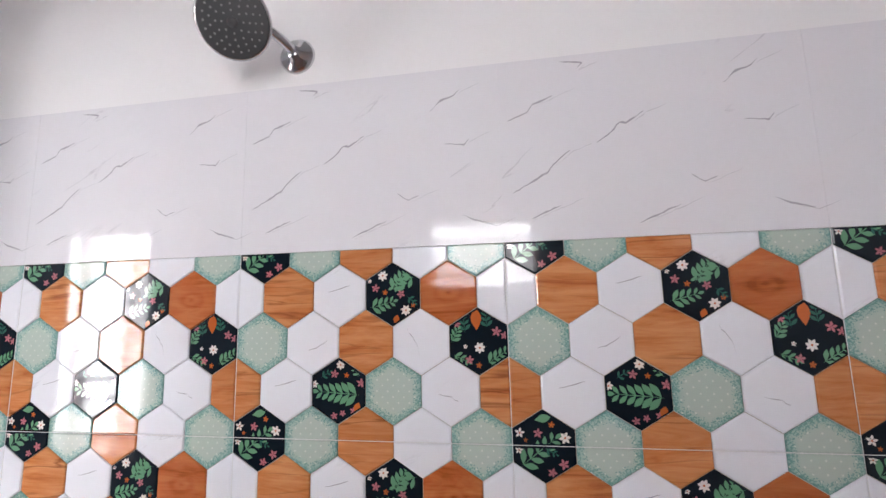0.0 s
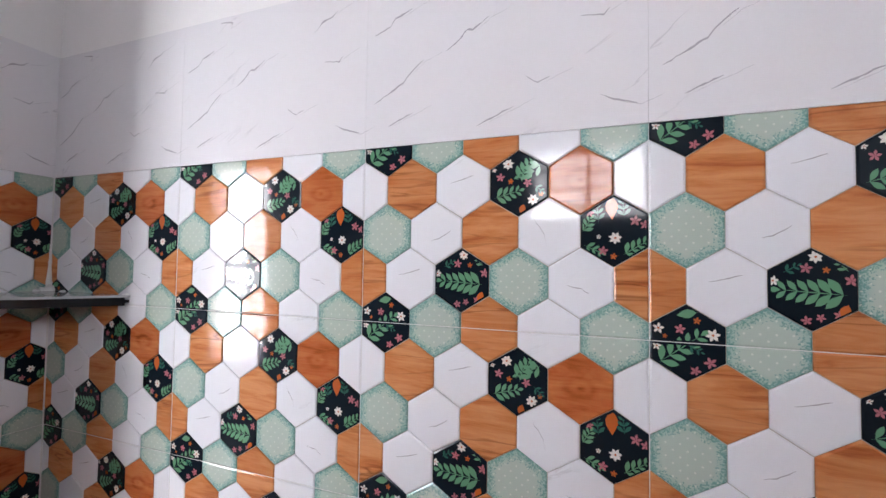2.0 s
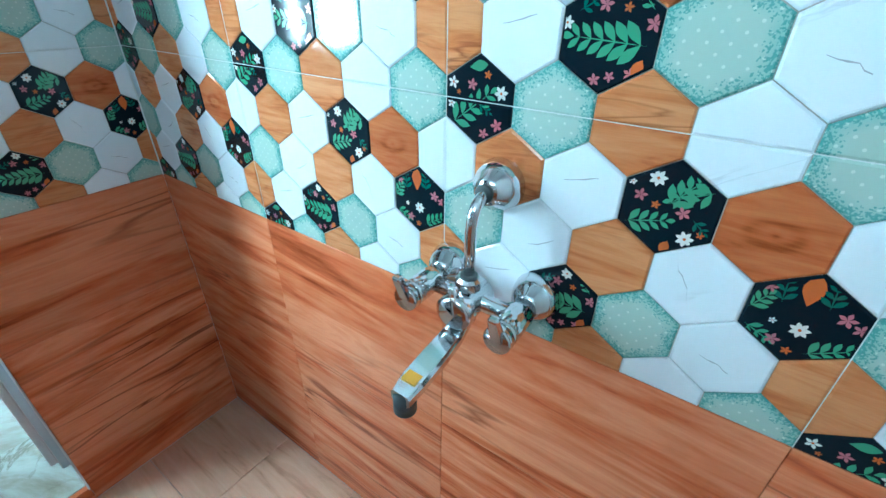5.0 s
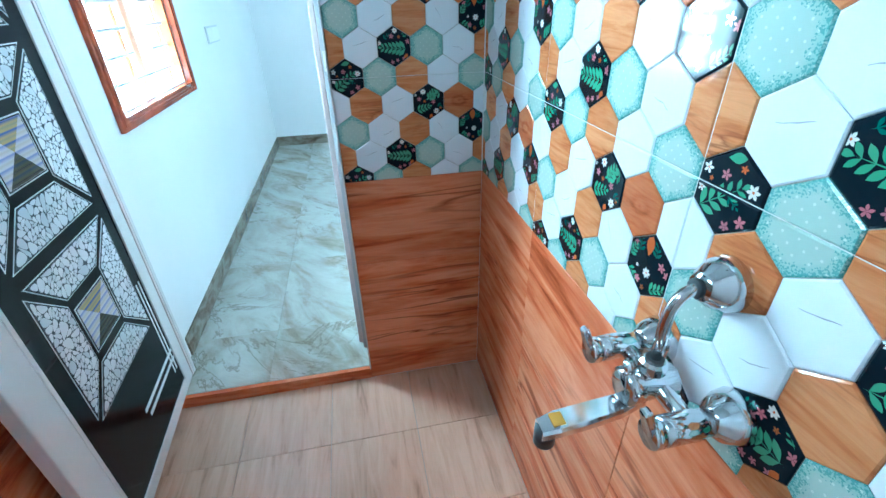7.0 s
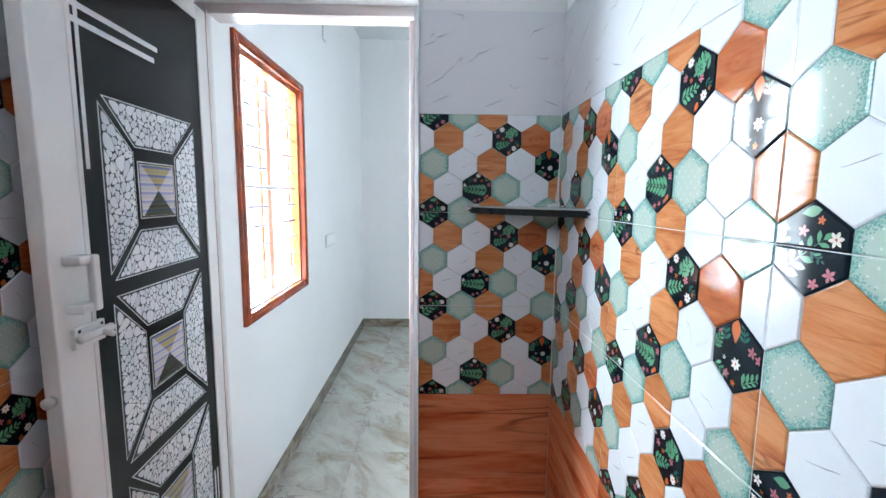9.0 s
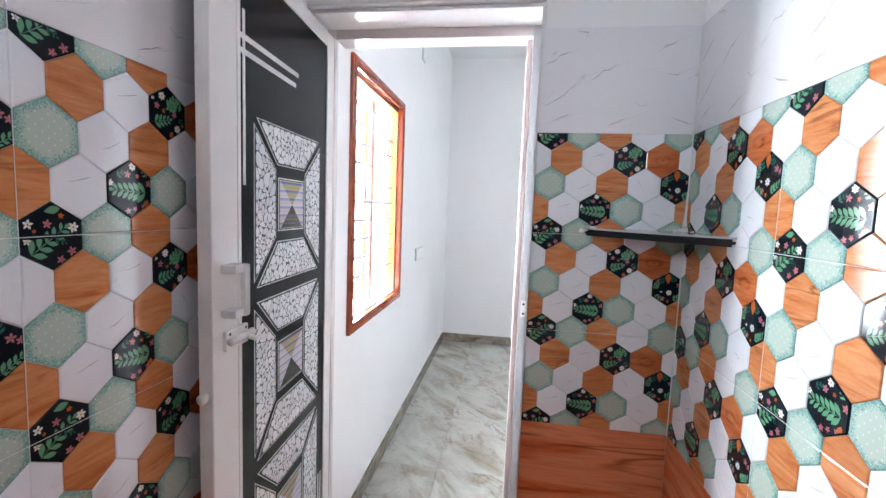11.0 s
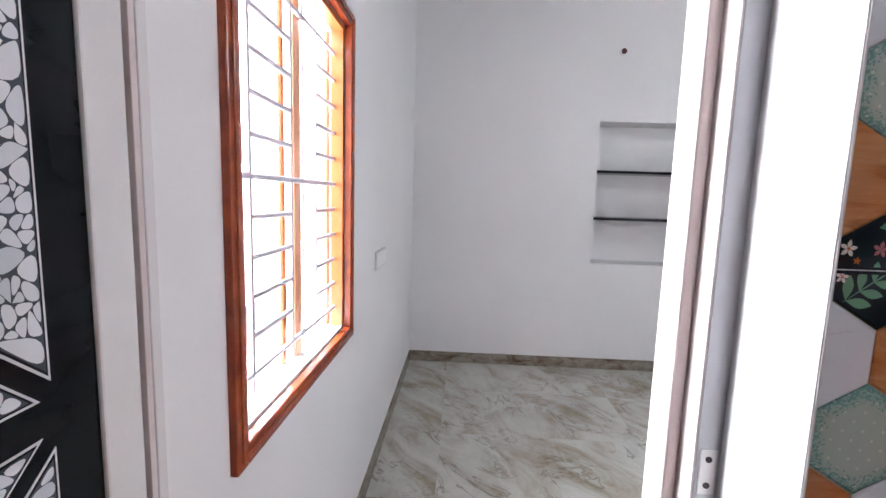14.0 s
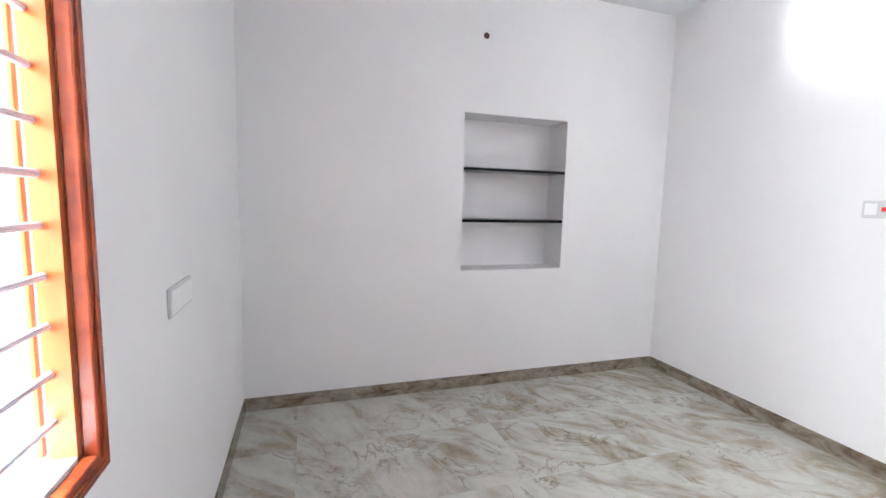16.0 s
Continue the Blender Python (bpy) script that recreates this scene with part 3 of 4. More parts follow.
# ---- bedroom window ----
def bedroom_window():
    w = tagged(empty("window_1"), "grilled window with red brown wooden frame, daylight behind", "", "", "structure")
    o = (0.200, 1.075, 1.005, 2.178)
    wd = 0.045
    f0, f1 = SY - 0.012, SY + 0.016
    part("window_frame", box(o[0], o[0] + wd, f0, f1, o[2], o[3], 0.004), FRAMEW, w, "red brown wooden frame")
    part("window_frame", box(o[1] - wd, o[1], f0, f1, o[2], o[3], 0.004), FRAMEW, w, "red brown wooden frame")
    part("window_frame", box(o[0] + wd, o[1] - wd, f0, f1, o[2], o[2] + wd, 0.004), FRAMEW, w, "red brown wooden frame")
    part("window_frame", box(o[0] + wd, o[1] - wd, f0, f1, o[3] - wd, o[3], 0.004), FRAMEW, w, "red brown wooden frame")
    a, b = 0.016, 0.030
    for x0, x1, z0, z1 in ((o[0] + a, o[0] + b, o[2] + a, o[3] - a), (o[1] - b, o[1] - a, o[2] + a, o[3] - a), (o[0] + b, o[1] - b, o[2] + a, o[2] + b), (o[0] + b, o[1] - b, o[3] - b, o[3] - a)):
        part("frame_bead", box(x0, x1, f1 - 0.002, f1 + 0.004, z0, z1, 0.0028), FRAMEW, w, "rounded bead of the red brown frame")
    r0, r1 = SY - 0.056, SY - 0.014
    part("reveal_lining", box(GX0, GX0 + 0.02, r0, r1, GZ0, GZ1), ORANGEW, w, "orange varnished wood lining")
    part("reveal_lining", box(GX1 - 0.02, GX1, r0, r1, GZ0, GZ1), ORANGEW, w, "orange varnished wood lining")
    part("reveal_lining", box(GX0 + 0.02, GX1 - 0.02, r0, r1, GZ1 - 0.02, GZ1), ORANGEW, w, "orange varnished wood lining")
    part("window_sill", box(GX0 + 0.02, GX1 - 0.02, SY - 0.20, r1, GZ0, GZ0 + 0.012), WHITE, w, "white sill")
    # mullion colour is lightened to stand in for daylight haze around it
    part("mullion", box(0.535, 0.590, SY - 0.088, SY - 0.062, GZ0 + 0.012, GZ1 - 0.02, 0.003), ORANGEW_GLARE, w, "orange wooden mullion with window glare painted into its colour")
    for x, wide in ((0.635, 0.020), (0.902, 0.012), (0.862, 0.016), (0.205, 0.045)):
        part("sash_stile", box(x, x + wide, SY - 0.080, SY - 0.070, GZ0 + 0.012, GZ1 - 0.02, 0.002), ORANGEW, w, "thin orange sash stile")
    g = part("grille", tube([(GX0 + 0.001, SY - 0.045, 1.583), (GX1 - 0.001, SY - 0.045, 1.583)], 0.0080, 8), GRILLE, w, "pale painted steel grille bar")
    for x in (0.887, 0.655, 0.459, 0.236):
        part("upright_bar", box(x - 0.0055, x + 0.0055, SY - 0.052, SY - 0.041, GZ0 + 0.012, GZ1 - 0.02, 0.001), GRILLE, g)
    part("thin_rod", box(0.559, 0.563, SY - 0.050, SY - 0.044, GZ0 + 0.012, GZ1 - 0.02, 0.001), GRILLE, g)
    for a, b in ((0.655, 0.887), (0.236, 0.459)):
        for i in (-4, -3, -2, -1, 1, 2, 3, 4):
            z = 1.583 + 0.0905 * i
            part("cross_bar", tube([(a, SY - 0.046, z), (b, SY - 0.046, z)], 0.0074, 8), GRILLE, g)
    for z in (1.130, 2.036):
        part("end_bar", tube([(GX0 + 0.001, SY - 0.046, z), (GX1 - 0.001, SY - 0.046, z)], 0.0070, 8), GRILLE, g)
    return w


bedroom_window()


def ventilator():
    w = tagged(empty("window_2"), "small ventilator window with white frame and bars", "", "", "structure")
    part("window_frame", box(VX0, VX0 + 0.03, SY - 0.10, SY - 0.06, VZ0, VZ1, 0.002), UPVC, w)
    part("window_frame", box(VX1 - 0.03, VX1, SY - 0.10, SY - 0.06, VZ0, VZ1, 0.002), UPVC, w)
    part("window_frame", box(VX0 + 0.03, VX1 - 0.03, SY - 0.10, SY - 0.06, VZ0, VZ0 + 0.03, 0.002), UPVC, w)
    part("window_frame", box(VX0 + 0.03, VX1 - 0.03, SY - 0.10, SY - 0.06, VZ1 - 0.03, VZ1, 0.002), UPVC, w)
    part("mullion", box(2.64, 2.66, SY - 0.10, SY - 0.06, VZ0 + 0.03, VZ1 - 0.03, 0.002), UPVC, w)
    for z in (1.775, 1.85, 1.925, 2.0, 2.07):
        part("bar", tube([(VX0 + 0.03, SY - 0.05, z), (VX1 - 0.03, SY - 0.05, z)], 0.007, 8), GRILLE, w)


ventilator()

# ---- niche shelves ----
for z in (1.808, 1.421):
    s = link("niche_shelf", box(BX0 - 0.248, BX0 - 0.004, NY0 + 0.001, NY1 - 0.001, z - 0.022, z, 0.002), DOORBLK)
    tagged(s, "thin black stone shelf in the white wall niche", "shelf", "shelves of the wall niche")


# ---- wall fittings of the bedroom ----
def switch_plate(x, z, w, h, label, gang=2):
    s = empty("switch_plate", Matrix.Translation((x, SY, z)))
    tagged(s, label, "switch")
    part("plate", box(-w / 2, w / 2, 0, 0.009, -h / 2, h / 2, 0.002), SWGREY, s, "pale grey cover plate")
    for i in range(gang):
        a = -w / 2 + 0.008 + i * (w - 0.016) / gang
        part("rocker", box(a + 0.001, a + (w - 0.016) / gang - 0.001, 0.009, 0.013, -h / 2 + 0.01, h / 2 - 0.01, 0.001), PLATE, s)
    return s


switch_plate(-0.400, 1.222, 0.26, 0.092, "white switch plate on the window wall")
switch_plate(-0.35, 2.68, 0.09, 0.14, "white plate high on the window wall", 1)
board = empty("switch_board", Matrix.Translation((-0.240, BY1, 1.565)))
tagged(board, "white switch board with a red indicator on the white wall", "switch")
part("plate", box(-0.16, 0.16, -0.012, 0, -0.048, 0.048, 0.003), SWGREY, board)
for i in range(5):
    part("rocker", box(-0.145 + i * 0.058 + (0.016 if i == 1 else 0), -0.092 + i * 0.058 - (0.016 if i == 1 else 0), -0.016, -0.012, -0.03 if i != 1 else -0.012, 0.03 if i != 1 else 0.012, 0.001), REDSW if i == 1 else PLATE, board, "red indicator" if i == 1 else "")
holder = empty("wire_outlet", Matrix.Translation((BX0, 3.269, 2.742)))
tagged(holder, "dark wire outlet with red wire ends in the white wall", "wire outlet")
part("conduit_ring", lathe([(0.032, 0), (0.032, 0.006), (0.026, 0.009)], pose(0, 0, 0, 0, 90, 0)), PLATE, holder, smooth=True)
part("conduit_hole", lathe([(0.022, 0.009), (0.022, 0.0105), (0.018, 0.012)], pose(0, 0, 0, 0, 90, 0)), material("dark red wire end", (0.07, 0.012, 0.008), 0.6), holder, "dark red wire end")
lamp = empty("tube_light", Matrix.Translation((-0.22, BY1, 2.66)))
tagged(lamp, "lit white tube light on the white wall", "lamp")
part("housing", box(-0.6, 0.6, -0.033, 0, -0.012, 0.012, 0.004), PLATE, lamp)
part("tube", tube([(-0.57, -0.046, 0), (0.57, -0.046, 0)], 0.0142), TUBE, lamp, "glowing tube", smooth=True)


# ---- corner shelf ----
def corner_shelf():
    bm = bmesh.new()
    r = 0.294
    pts = [(WX + 0.001, NY - 0.001)]
    for i in range(17):
        a = math.pi / 2 * i / 16
        k = 1.0 / (math.cos(a) + math.sin(a))
        q = r * (0.72 * k + 0.28) if 0 < i < 16 else r
        pts.append((WX + 0.001 + q * math.cos(a), NY - 0.001 - q * math.sin(a)))
    lo = [bm.verts.new((x, y, 1.499)) for x, y in pts]
    hi = [bm.verts.new((x, y, 1.519)) for x, y in pts]
    n = len(pts)
    for i in range(n):
        bm.faces.new((lo[i], lo[(i + 1) % n], hi[(i + 1) % n], hi[i]))
    bm.faces.new(hi)
    bm.faces.new(lo[::-1])
    bmesh.ops.recalc_face_normals(bm, faces=bm.faces)
    bmesh.ops.bevel(bm, geom=[e for e in bm.edges if abs(e.verts[0].co.z - e.verts[1].co.z) < 1e-5], offset=0.0065, segments=4, affect="EDGES")
    shelf = tagged(link("corner_shelf", bm, BLACKST), "black polished stone corner shelf with a grey top", "shelf")
    top = bmesh.new()
    cut = [(WX + 0.002 + (x - WX) * 0.998, NY - 0.002 + (y - NY) * 0.998) for x, y in pts]
    lo = [top.verts.new((x, y, 1.5175)) for x, y in cut]
    hi = [top.verts.new((x, y, 1.5225)) for x, y in cut]
    for i in range(n):
        top.faces.new((lo[i], lo[(i + 1) % n], hi[(i + 1) % n], hi[i]))
    top.faces.new(hi)
    bmesh.ops.recalc_face_normals(top, faces=top.faces)
    part("polished_top", top, SHELFTOP, shelf, "cement smeared light grey top face")


corner_shelf()


def mortar(x, y, z, r, seed):
    bm = bmesh.new()
    bmesh.ops.create_icosphere(bm, subdivisions=2, radius=r, matrix=Matrix.Translation((x, y, z)) @ Matrix.Diagonal((1, 1, 0.6, 1)))
    rnd = random.Random(seed)
    for v in bm.verts:
        v.co += Vector((rnd.uniform(-1, 1), rnd.uniform(-1, 1), rnd.uniform(-1, 1))) * r * 0.25
    tagged(link("cement_dab", bm, material("white cement", (0.66, 0.66, 0.66), 0.85), True), "small white cement dab where the stone shelf meets the tiles", "cement dab", "cement dabs of the shelf")


for i, (x, y, z, r) in enumerate(((WX + 0.006, NY - 0.292, 1.513, 0.013), (WX + 0.006, NY - 0.262, 1.522, 0.009), (WX + 0.283, NY - 0.006, 1.521, 0.008), (WX + 0.012, NY - 0.012, 1.526, 0.017), (WX + 0.008, NY - 0.03, 1.521, 0.011), (WX + 0.06, NY - 0.007, 1.520, 0.009))):
    mortar(x, y, z, r, i)


rnd = random.Random(11)
smear = tube([(WX + 0.0055 + rnd.uniform(-0.001, 0.001), NY - 0.0065, 1.520 + 0.009 * i) for i in range(14)], [(0.0078 - 0.0004 * i) * rnd.uniform(0.75, 1.2) for i in range(14)], 8)
tagged(link("cement_smear", smear, material("smeared white cement", (0.66, 0.66, 0.66), 0.85), True), "rough white cement smear above the stone shelf in the tiled corner", "cement dab", "cement dabs of the shelf")


# ---- shower ----
def shower():
    fl = Vector((2.424, NY, 2.158))
    s = empty("shower", Matrix.Translation(fl))
    tagged(s, "round dark faced shower head on a chrome wall arm", "shower")
    out = pose(0, 0, 0, 90, 0, 0)
    part("wall_flange", lathe([(0.033, 0), (0.033, 0.003), (0.029, 0.008), (0.014, 0.013), (0.011, 0.02)], out), CHROME, s, "chrome wall flange", smooth=True)
    head_c = Vector((-0.040, -0.125, -0.012))
    aim = Vector((0.20, -0.62, -0.52)).normalized()
    m = Matrix.Translation(head_c) @ aim.to_track_quat("Z", "Y").to_matrix().to_4x4()
    back = m @ Vector((0, 0, -0.035))
    part("arm", tube(curve_pts((0, -0.01, 0), (-0.005, -0.045, 0.012), back + Vector((0.005, 0.02, 0.022)), back), 0.0085), CHROME, s, "chrome bent arm", smooth=True)
    head = part("shower_head", lathe([(0.012, -0.040), (0.014, -0.030), (0.022, -0.022), (0.048, -0.012), (0.056, -0.006), (0.057, 0.0), (0.054, 0.002)], m, 40), CHROME, s, "chrome shower head", smooth=True)
    part("face_plate", lathe([(0.0535, 0.001), (0.0535, 0.0035), (0.051, 0.0045), (0.02, 0.0055)], m, 40), GREYRUB, head, "dark grey rubber face")
    part("centre_cap", lathe([(0.008, 0.005), (0.008, 0.008), (0.004, 0.009)], m, 16), GREYRUB, head, smooth=True)
    bm = bmesh.new()
    for ring, cnt in ((0.016, 8), (0.025, 12), (0.034, 17), (0.043, 22)):
        for i in range(cnt):
            a = 2 * math.pi * i / cnt
            lathe([(0.0019, 0.004), (0.0015, 0.0068)], m @ Matrix.Translation((ring * math.cos(a), ring * math.sin(a), 0)), 6, bm)
    tagged(part("nozzle", bm, NOZZLE, head, "small grey rubber nozzles"), kind="stuff")


shower()


# ---- wall mixer ----
def mixer():
    s = empty("wall_mixer", Matrix.Translation((2.414, NY, 0.969)))
    tagged(s, "chrome wall mixer tap with two levers and bent riser pipe", "tap")
    out = pose(0, 0, 0, 90, 0, 0)
    bell = [(0.032, 0), (0.033, 0.005), (0.031, 0.017), (0.025, 0.030), (0.018, 0.037), (0.0155, 0.042)]
    for sx in (-1, 1):
        c = Matrix.Translation((sx * 0.067, 0, 0))
        part("valve_flange", lathe(bell, c @ out), CHROME, s, "chrome bell flange", smooth=True)
        valve = part("valve_body", lathe([(0.0155, 0.038), (0.0155, 0.052), (0.0175, 0.056), (0.0175, 0.098), (0.0145, 0.102)], c @ out), CHROME, s, "chrome valve body", smooth=True)
        part("knob", lathe([(0.013, 0.101), (0.0175, 0.103), (0.0180, 0.113), (0.0165, 0.116)], c @ out), CHROME, valve, smooth=True)
        lever = box(-0.0085, 0.0085, -0.0055, 0.0055, -0.008, 0.036, 0.0035)
        for v in lever.verts:
            if v.co.z > 0.02:
                v.co.x *= 0.72
                v.co.y -= 0.004
        lever.transform(Matrix.Translation((sx * 0.067, -0.1145, 0.008)) @ pose(0, 0, 0, 14, 0, 0))
        part("lever", lever, CHROME, valve, "flat chrome lever")
    part("cross_pipe", tube([(-0.067, -0.062, 0), (0.067, -0.062, 0)], 0.0115), CHROME, s, "chrome cross pipe", smooth=True)
    body = part("centre_body", lathe([(0.014, 0.035), (0.0215, 0.04), (0.0215, 0.085), (0.0245, 0.088), (0.0245, 0.104), (0.018, 0.108)], out), CHROME, s, "chrome centre body", smooth=True)
    part("diverter_lever", tube([(0, -0.098, 0.012), (-0.002, -0.104, 0.040)], [0.007, 0.006], 10), CHROME, body, smooth=True)
    part("riser_nut", lathe([(0.014, 0), (0.0165, 0.002), (0.0165, 0.014), (0.013, 0.018)], Matrix.Translation((0, -0.070, 0.020)), 12), CHROME, s, smooth=False)
    part("riser_pipe", tube([(0, -0.070, 0.034)] + curve_pts((0, -0.070, 0.075), (0, -0.074, 0.122), (0, -0.062, 0.139), (0, -0.034, 0.139), 12), 0.0072), CHROME, s, "chrome bent riser pipe", smooth=True)
    part("collar", lathe([(0.0105, 0.0), (0.0115, 0.001), (0.0115, 0.005), (0.0105, 0.006)], Matrix.Translation((0, -0.042, 0.139)) @ out, 16), GREYRUB, s, "dark rubber collar", smooth=True)
    part("collar", lathe([(0.0100, 0.0), (0.0110, 0.001), (0.0110, 0.005), (0.0100, 0.006)], Matrix.Translation((0, -0.070, 0.036)), 16), GREYRUB, s, "dark rubber collar", smooth=True)
    part("riser_flange", lathe(bell, Matrix.Translation((0, 0, 0.139)) @ out), CHROME, s, "chrome bell flange", smooth=True)
    bm = bmesh.new()
    path = [(0, -0.075, -0.022), (0, -0.105, -0.034), (0.002, -0.145, -0.037), (0.004, -0.190, -0.040), (0.005, -0.212, -0.044)]
    wid = [0.012, 0.015, 0.0165, 0.0165, 0.013]
    rings = []
    for (x, y, z), w in zip(path, wid):
        prof = [(-w, -0.006), (-w, 0.003), (-w * 0.8, 0.007), (w * 0.8, 0.007), (w, 0.003), (w, -0.006), (w * 0.7, -0.010), (-w * 0.7, -0.010)]
        rings.append([bm.verts.new((x + a, y, z + b)) for a, b in prof])
    for a, b in zip(rings, rings[1:]):
        for i in range(8):
            bm.faces.new((a[i], a[(i + 1) % 8], b[(i + 1) % 8], b[i]))
    bm.faces.new(rings[0])
    bm.faces.new(rings[-1][::-1])
    bmesh.ops.recalc_face_normals(bm, faces=bm.faces)
    spout = part("spout", bm, CHROME, s, "flat chrome spout")
    part("sticker", box(-0.006, 0.013, -0.197, -0.181, -0.0328, -0.0320), YELLOW, spout, "small yellow sticker")
    part("outlet", lathe([(0.0135, -0.006), (0.0135, 0.020)], Matrix.Translation((0.004, -0.203, -0.064)), 20), GREYRUB, spout, "dark round outlet", smooth=True)


mixer()


# ---- tiles ----
HW, HS = 0.045, 0.0515
HEXAGON = [(HW, -0.0235), (HW, 0.0235), (0, HS), (-HW, 0.0235), (-HW, -0.0235), (0, -HS)]


def leaf_shape(x, y, ln, wd, deg, n=5):
    a = radians(deg)
    pts = []
    for i in range(n + 1):
        t = i / n
        pts.append((ln * t, wd * math.sin(math.pi * t ** 1.15)))
    pts += [(px, -py) for px, py in pts[-2:0:-1]]
    return [(x + px * math.cos(a) - py * math.sin(a), y + px * math.sin(a) + py * math.cos(a)) for px, py in pts][::-1][::-1]


def branch(x, y, ln, deg, pairs, size=0.016, mat=1, shapes=None):
    a = radians(deg)
    shapes.append((mat, leaf_shape(x, y, ln, 0.0007, deg)))
    for i in range(pairs):
        t = (i + 0.5) / pairs
        px, py = x + ln * t * math.cos(a), y + ln * t * math.sin(a)
        k = 1.06 * size * (1.1 - 0.5 * t)
        shapes.append((mat, leaf_shape(px, py, k, k * 0.205, deg + 48)))
        shapes.append((mat, leaf_shape(px, py, k, k * 0.205, deg - 48)))
    shapes.append((mat, leaf_shape(x + ln * math.cos(a), y + ln * math.sin(a), size * 0.6, size * 0.16, deg)))


def flower(x, y, r, mat, shapes, petals=5, turn=10):
    r *= 0.84
    for i in range(petals):
        shapes.append((mat, leaf_shape(x, y, r, r * 0.25, turn + 360 * i / petals)))
    if mat == 4:
        shapes.append((5, leaf_shape(x - r * 0.2, y, r * 0.4, r * 0.2, 0)))


def motif(kind):
    s = []
    if kind == 0:
        branch(-0.036, -0.030, 0.066, 38, 5, 0.020, 1, s)
        s.append((1, leaf_shape(-0.012, 0.036, 0.024, 0.006, 12)))
        flower(0.030, 0.012, 0.0105, 4, s, 6)
        flower(-0.034, 0.018, 0.009, 4, s, 5)
        flower(-0.036, -0.006, 0.007, 4, s, 5)
        flower(-0.008, 0.018, 0.0085, 3, s)
        flower(0.027, -0.024, 0.0095, 3, s, 5, 40)
        flower(0.010, -0.036, 0.0085, 3, s, 5, 70)
        flower(0.012, 0.030, 0.006, 5, s)
        flower(-0.026, 0.008, 0.004, 5, s)
        branch(0.000, -0.002, 0.018, -28, 2, 0.009, 2, s)
    elif kind == 1:
        branch(-0.002, 0.004, 0.040, 52, 4, 0.018, 1, s)
        branch(0.038, 0.028, 0.040, 205, 3, 0.016, 1, s)
        branch(-0.038, -0.022, 0.040, 15, 4, 0.016, 1, s)
        flower(-0.016, 0.030, 0.0105, 4, s, 7)
        flower(0.022, -0.026, 0.0105, 4, s, 7)
        flower(-0.038, 0.022, 0.005, 4, s)
        flower(-0.028, 0.010, 0.0085, 3, s)
        flower(0.014, 0.000, 0.0085, 3, s, 5, 45)
        flower(-0.012, 0.003, 0.0058, 5, s)
        flower(0.034, -0.018, 0.005, 5, s)
        branch(0.024, -0.004, 0.016, -40, 2, 0.009, 2, s)
        s.append((5, leaf_shape(0.004, -0.048, 0.016, 0.005, 75)))
    elif kind == 2:
        s.append((5, leaf_shape(-0.002, 0.016, 0.034, 0.0085, 92)))
        branch(0.014, 0.018, 0.024, 95, 3, 0.012, 2, s)
        branch(-0.020, 0.012, 0.026, 95, 3, 0.012, 2, s)
        branch(-0.042, -0.002, 0.022, 60, 3, 0.013, 1, s)
        branch(0.012, -0.034, 0.036, 32, 4, 0.015, 1, s)
        branch(-0.040, -0.020, 0.026, -25, 3, 0.012, 1, s)
        flower(0.002, -0.010, 0.0105, 4, s, 7)
        flower(-0.014, -0.028, 0.0085, 3, s)
        flower(0.028, 0.014, 0.0095, 3, s)
        flower(0.040, 0.008, 0.008, 3, s)
        flower(-0.032, 0.026, 0.007, 3, s)
        flower(0.000, -0.036, 0.006, 5, s)
        flower(-0.020, -0.008, 0.0045, 4, s)
    else:
        branch(0.036, -0.006, 0.068, 176, 6, 0.022, 1, s)
        branch(-0.030, 0.020, 0.018, 30, 2, 0.009, 2, s)
        branch(0.036, 0.022, 0.016, 130, 2, 0.009, 1, s)
        flower(0.004, 0.040, 0.0095, 4, s, 7)
        flower(-0.040, 0.010, 0.008, 4, s, 6)
        flower(-0.006, 0.026, 0.0085, 3, s)
        flower(0.038, 0.012, 0.009, 3, s)
        flower(0.026, -0.030, 0.0075, 3, s)
        flower(-0.006, -0.038, 0.0075, 3, s, 5, 30)
        flower(0.008, -0.034, 0.0065, 3, s, 5, 60)
        flower(0.014, 0.024, 0.0055, 5, s)
        s.append((5, leaf_shape(0.028, -0.034, 0.018, 0.0055, 68)))
    return s


VEIN = material("grey marble vein", (0.40, 0.39, 0.43), 0.10)
VEIN_PALE = material("pale marble vein", (0.56, 0.55, 0.585), 0.10)


def vein(bm, pts, w, y, index, seed):
    """A jagged tapering ribbon printed on a tile."""
    rnd = random.Random(seed)
    fine = []
    for (x0, z0), (x1, z1) in zip(pts, pts[1:]):
        n = max(2, int(math.hypot(x1 - x0, z1 - z0) / 0.006))
        for i in range(n):
            t = i / n
            fine.append((x0 + (x1 - x0) * t + rnd.uniform(-1, 1) * 0.0008, z0 + (z1 - z0) * t + rnd.uniform(-1, 1) * 0.0010))
    fine.append(pts[-1])
    n = len(fine)
    prev = None
    for i, (x, z) in enumerate(fine):
        k = w * (0.15 + 0.85 * math.sin(math.pi * (i + 0.3) / (n + 0.3))) * rnd.uniform(0.35, 1.0)
        cur = (bm.verts.new((x, y, z - k)), bm.verts.new((x, y, z + k)))
        if prev:
            f = bm.faces.new((prev[0], cur[0], cur[1], prev[1]))
            f.material_index = index
        prev = cur


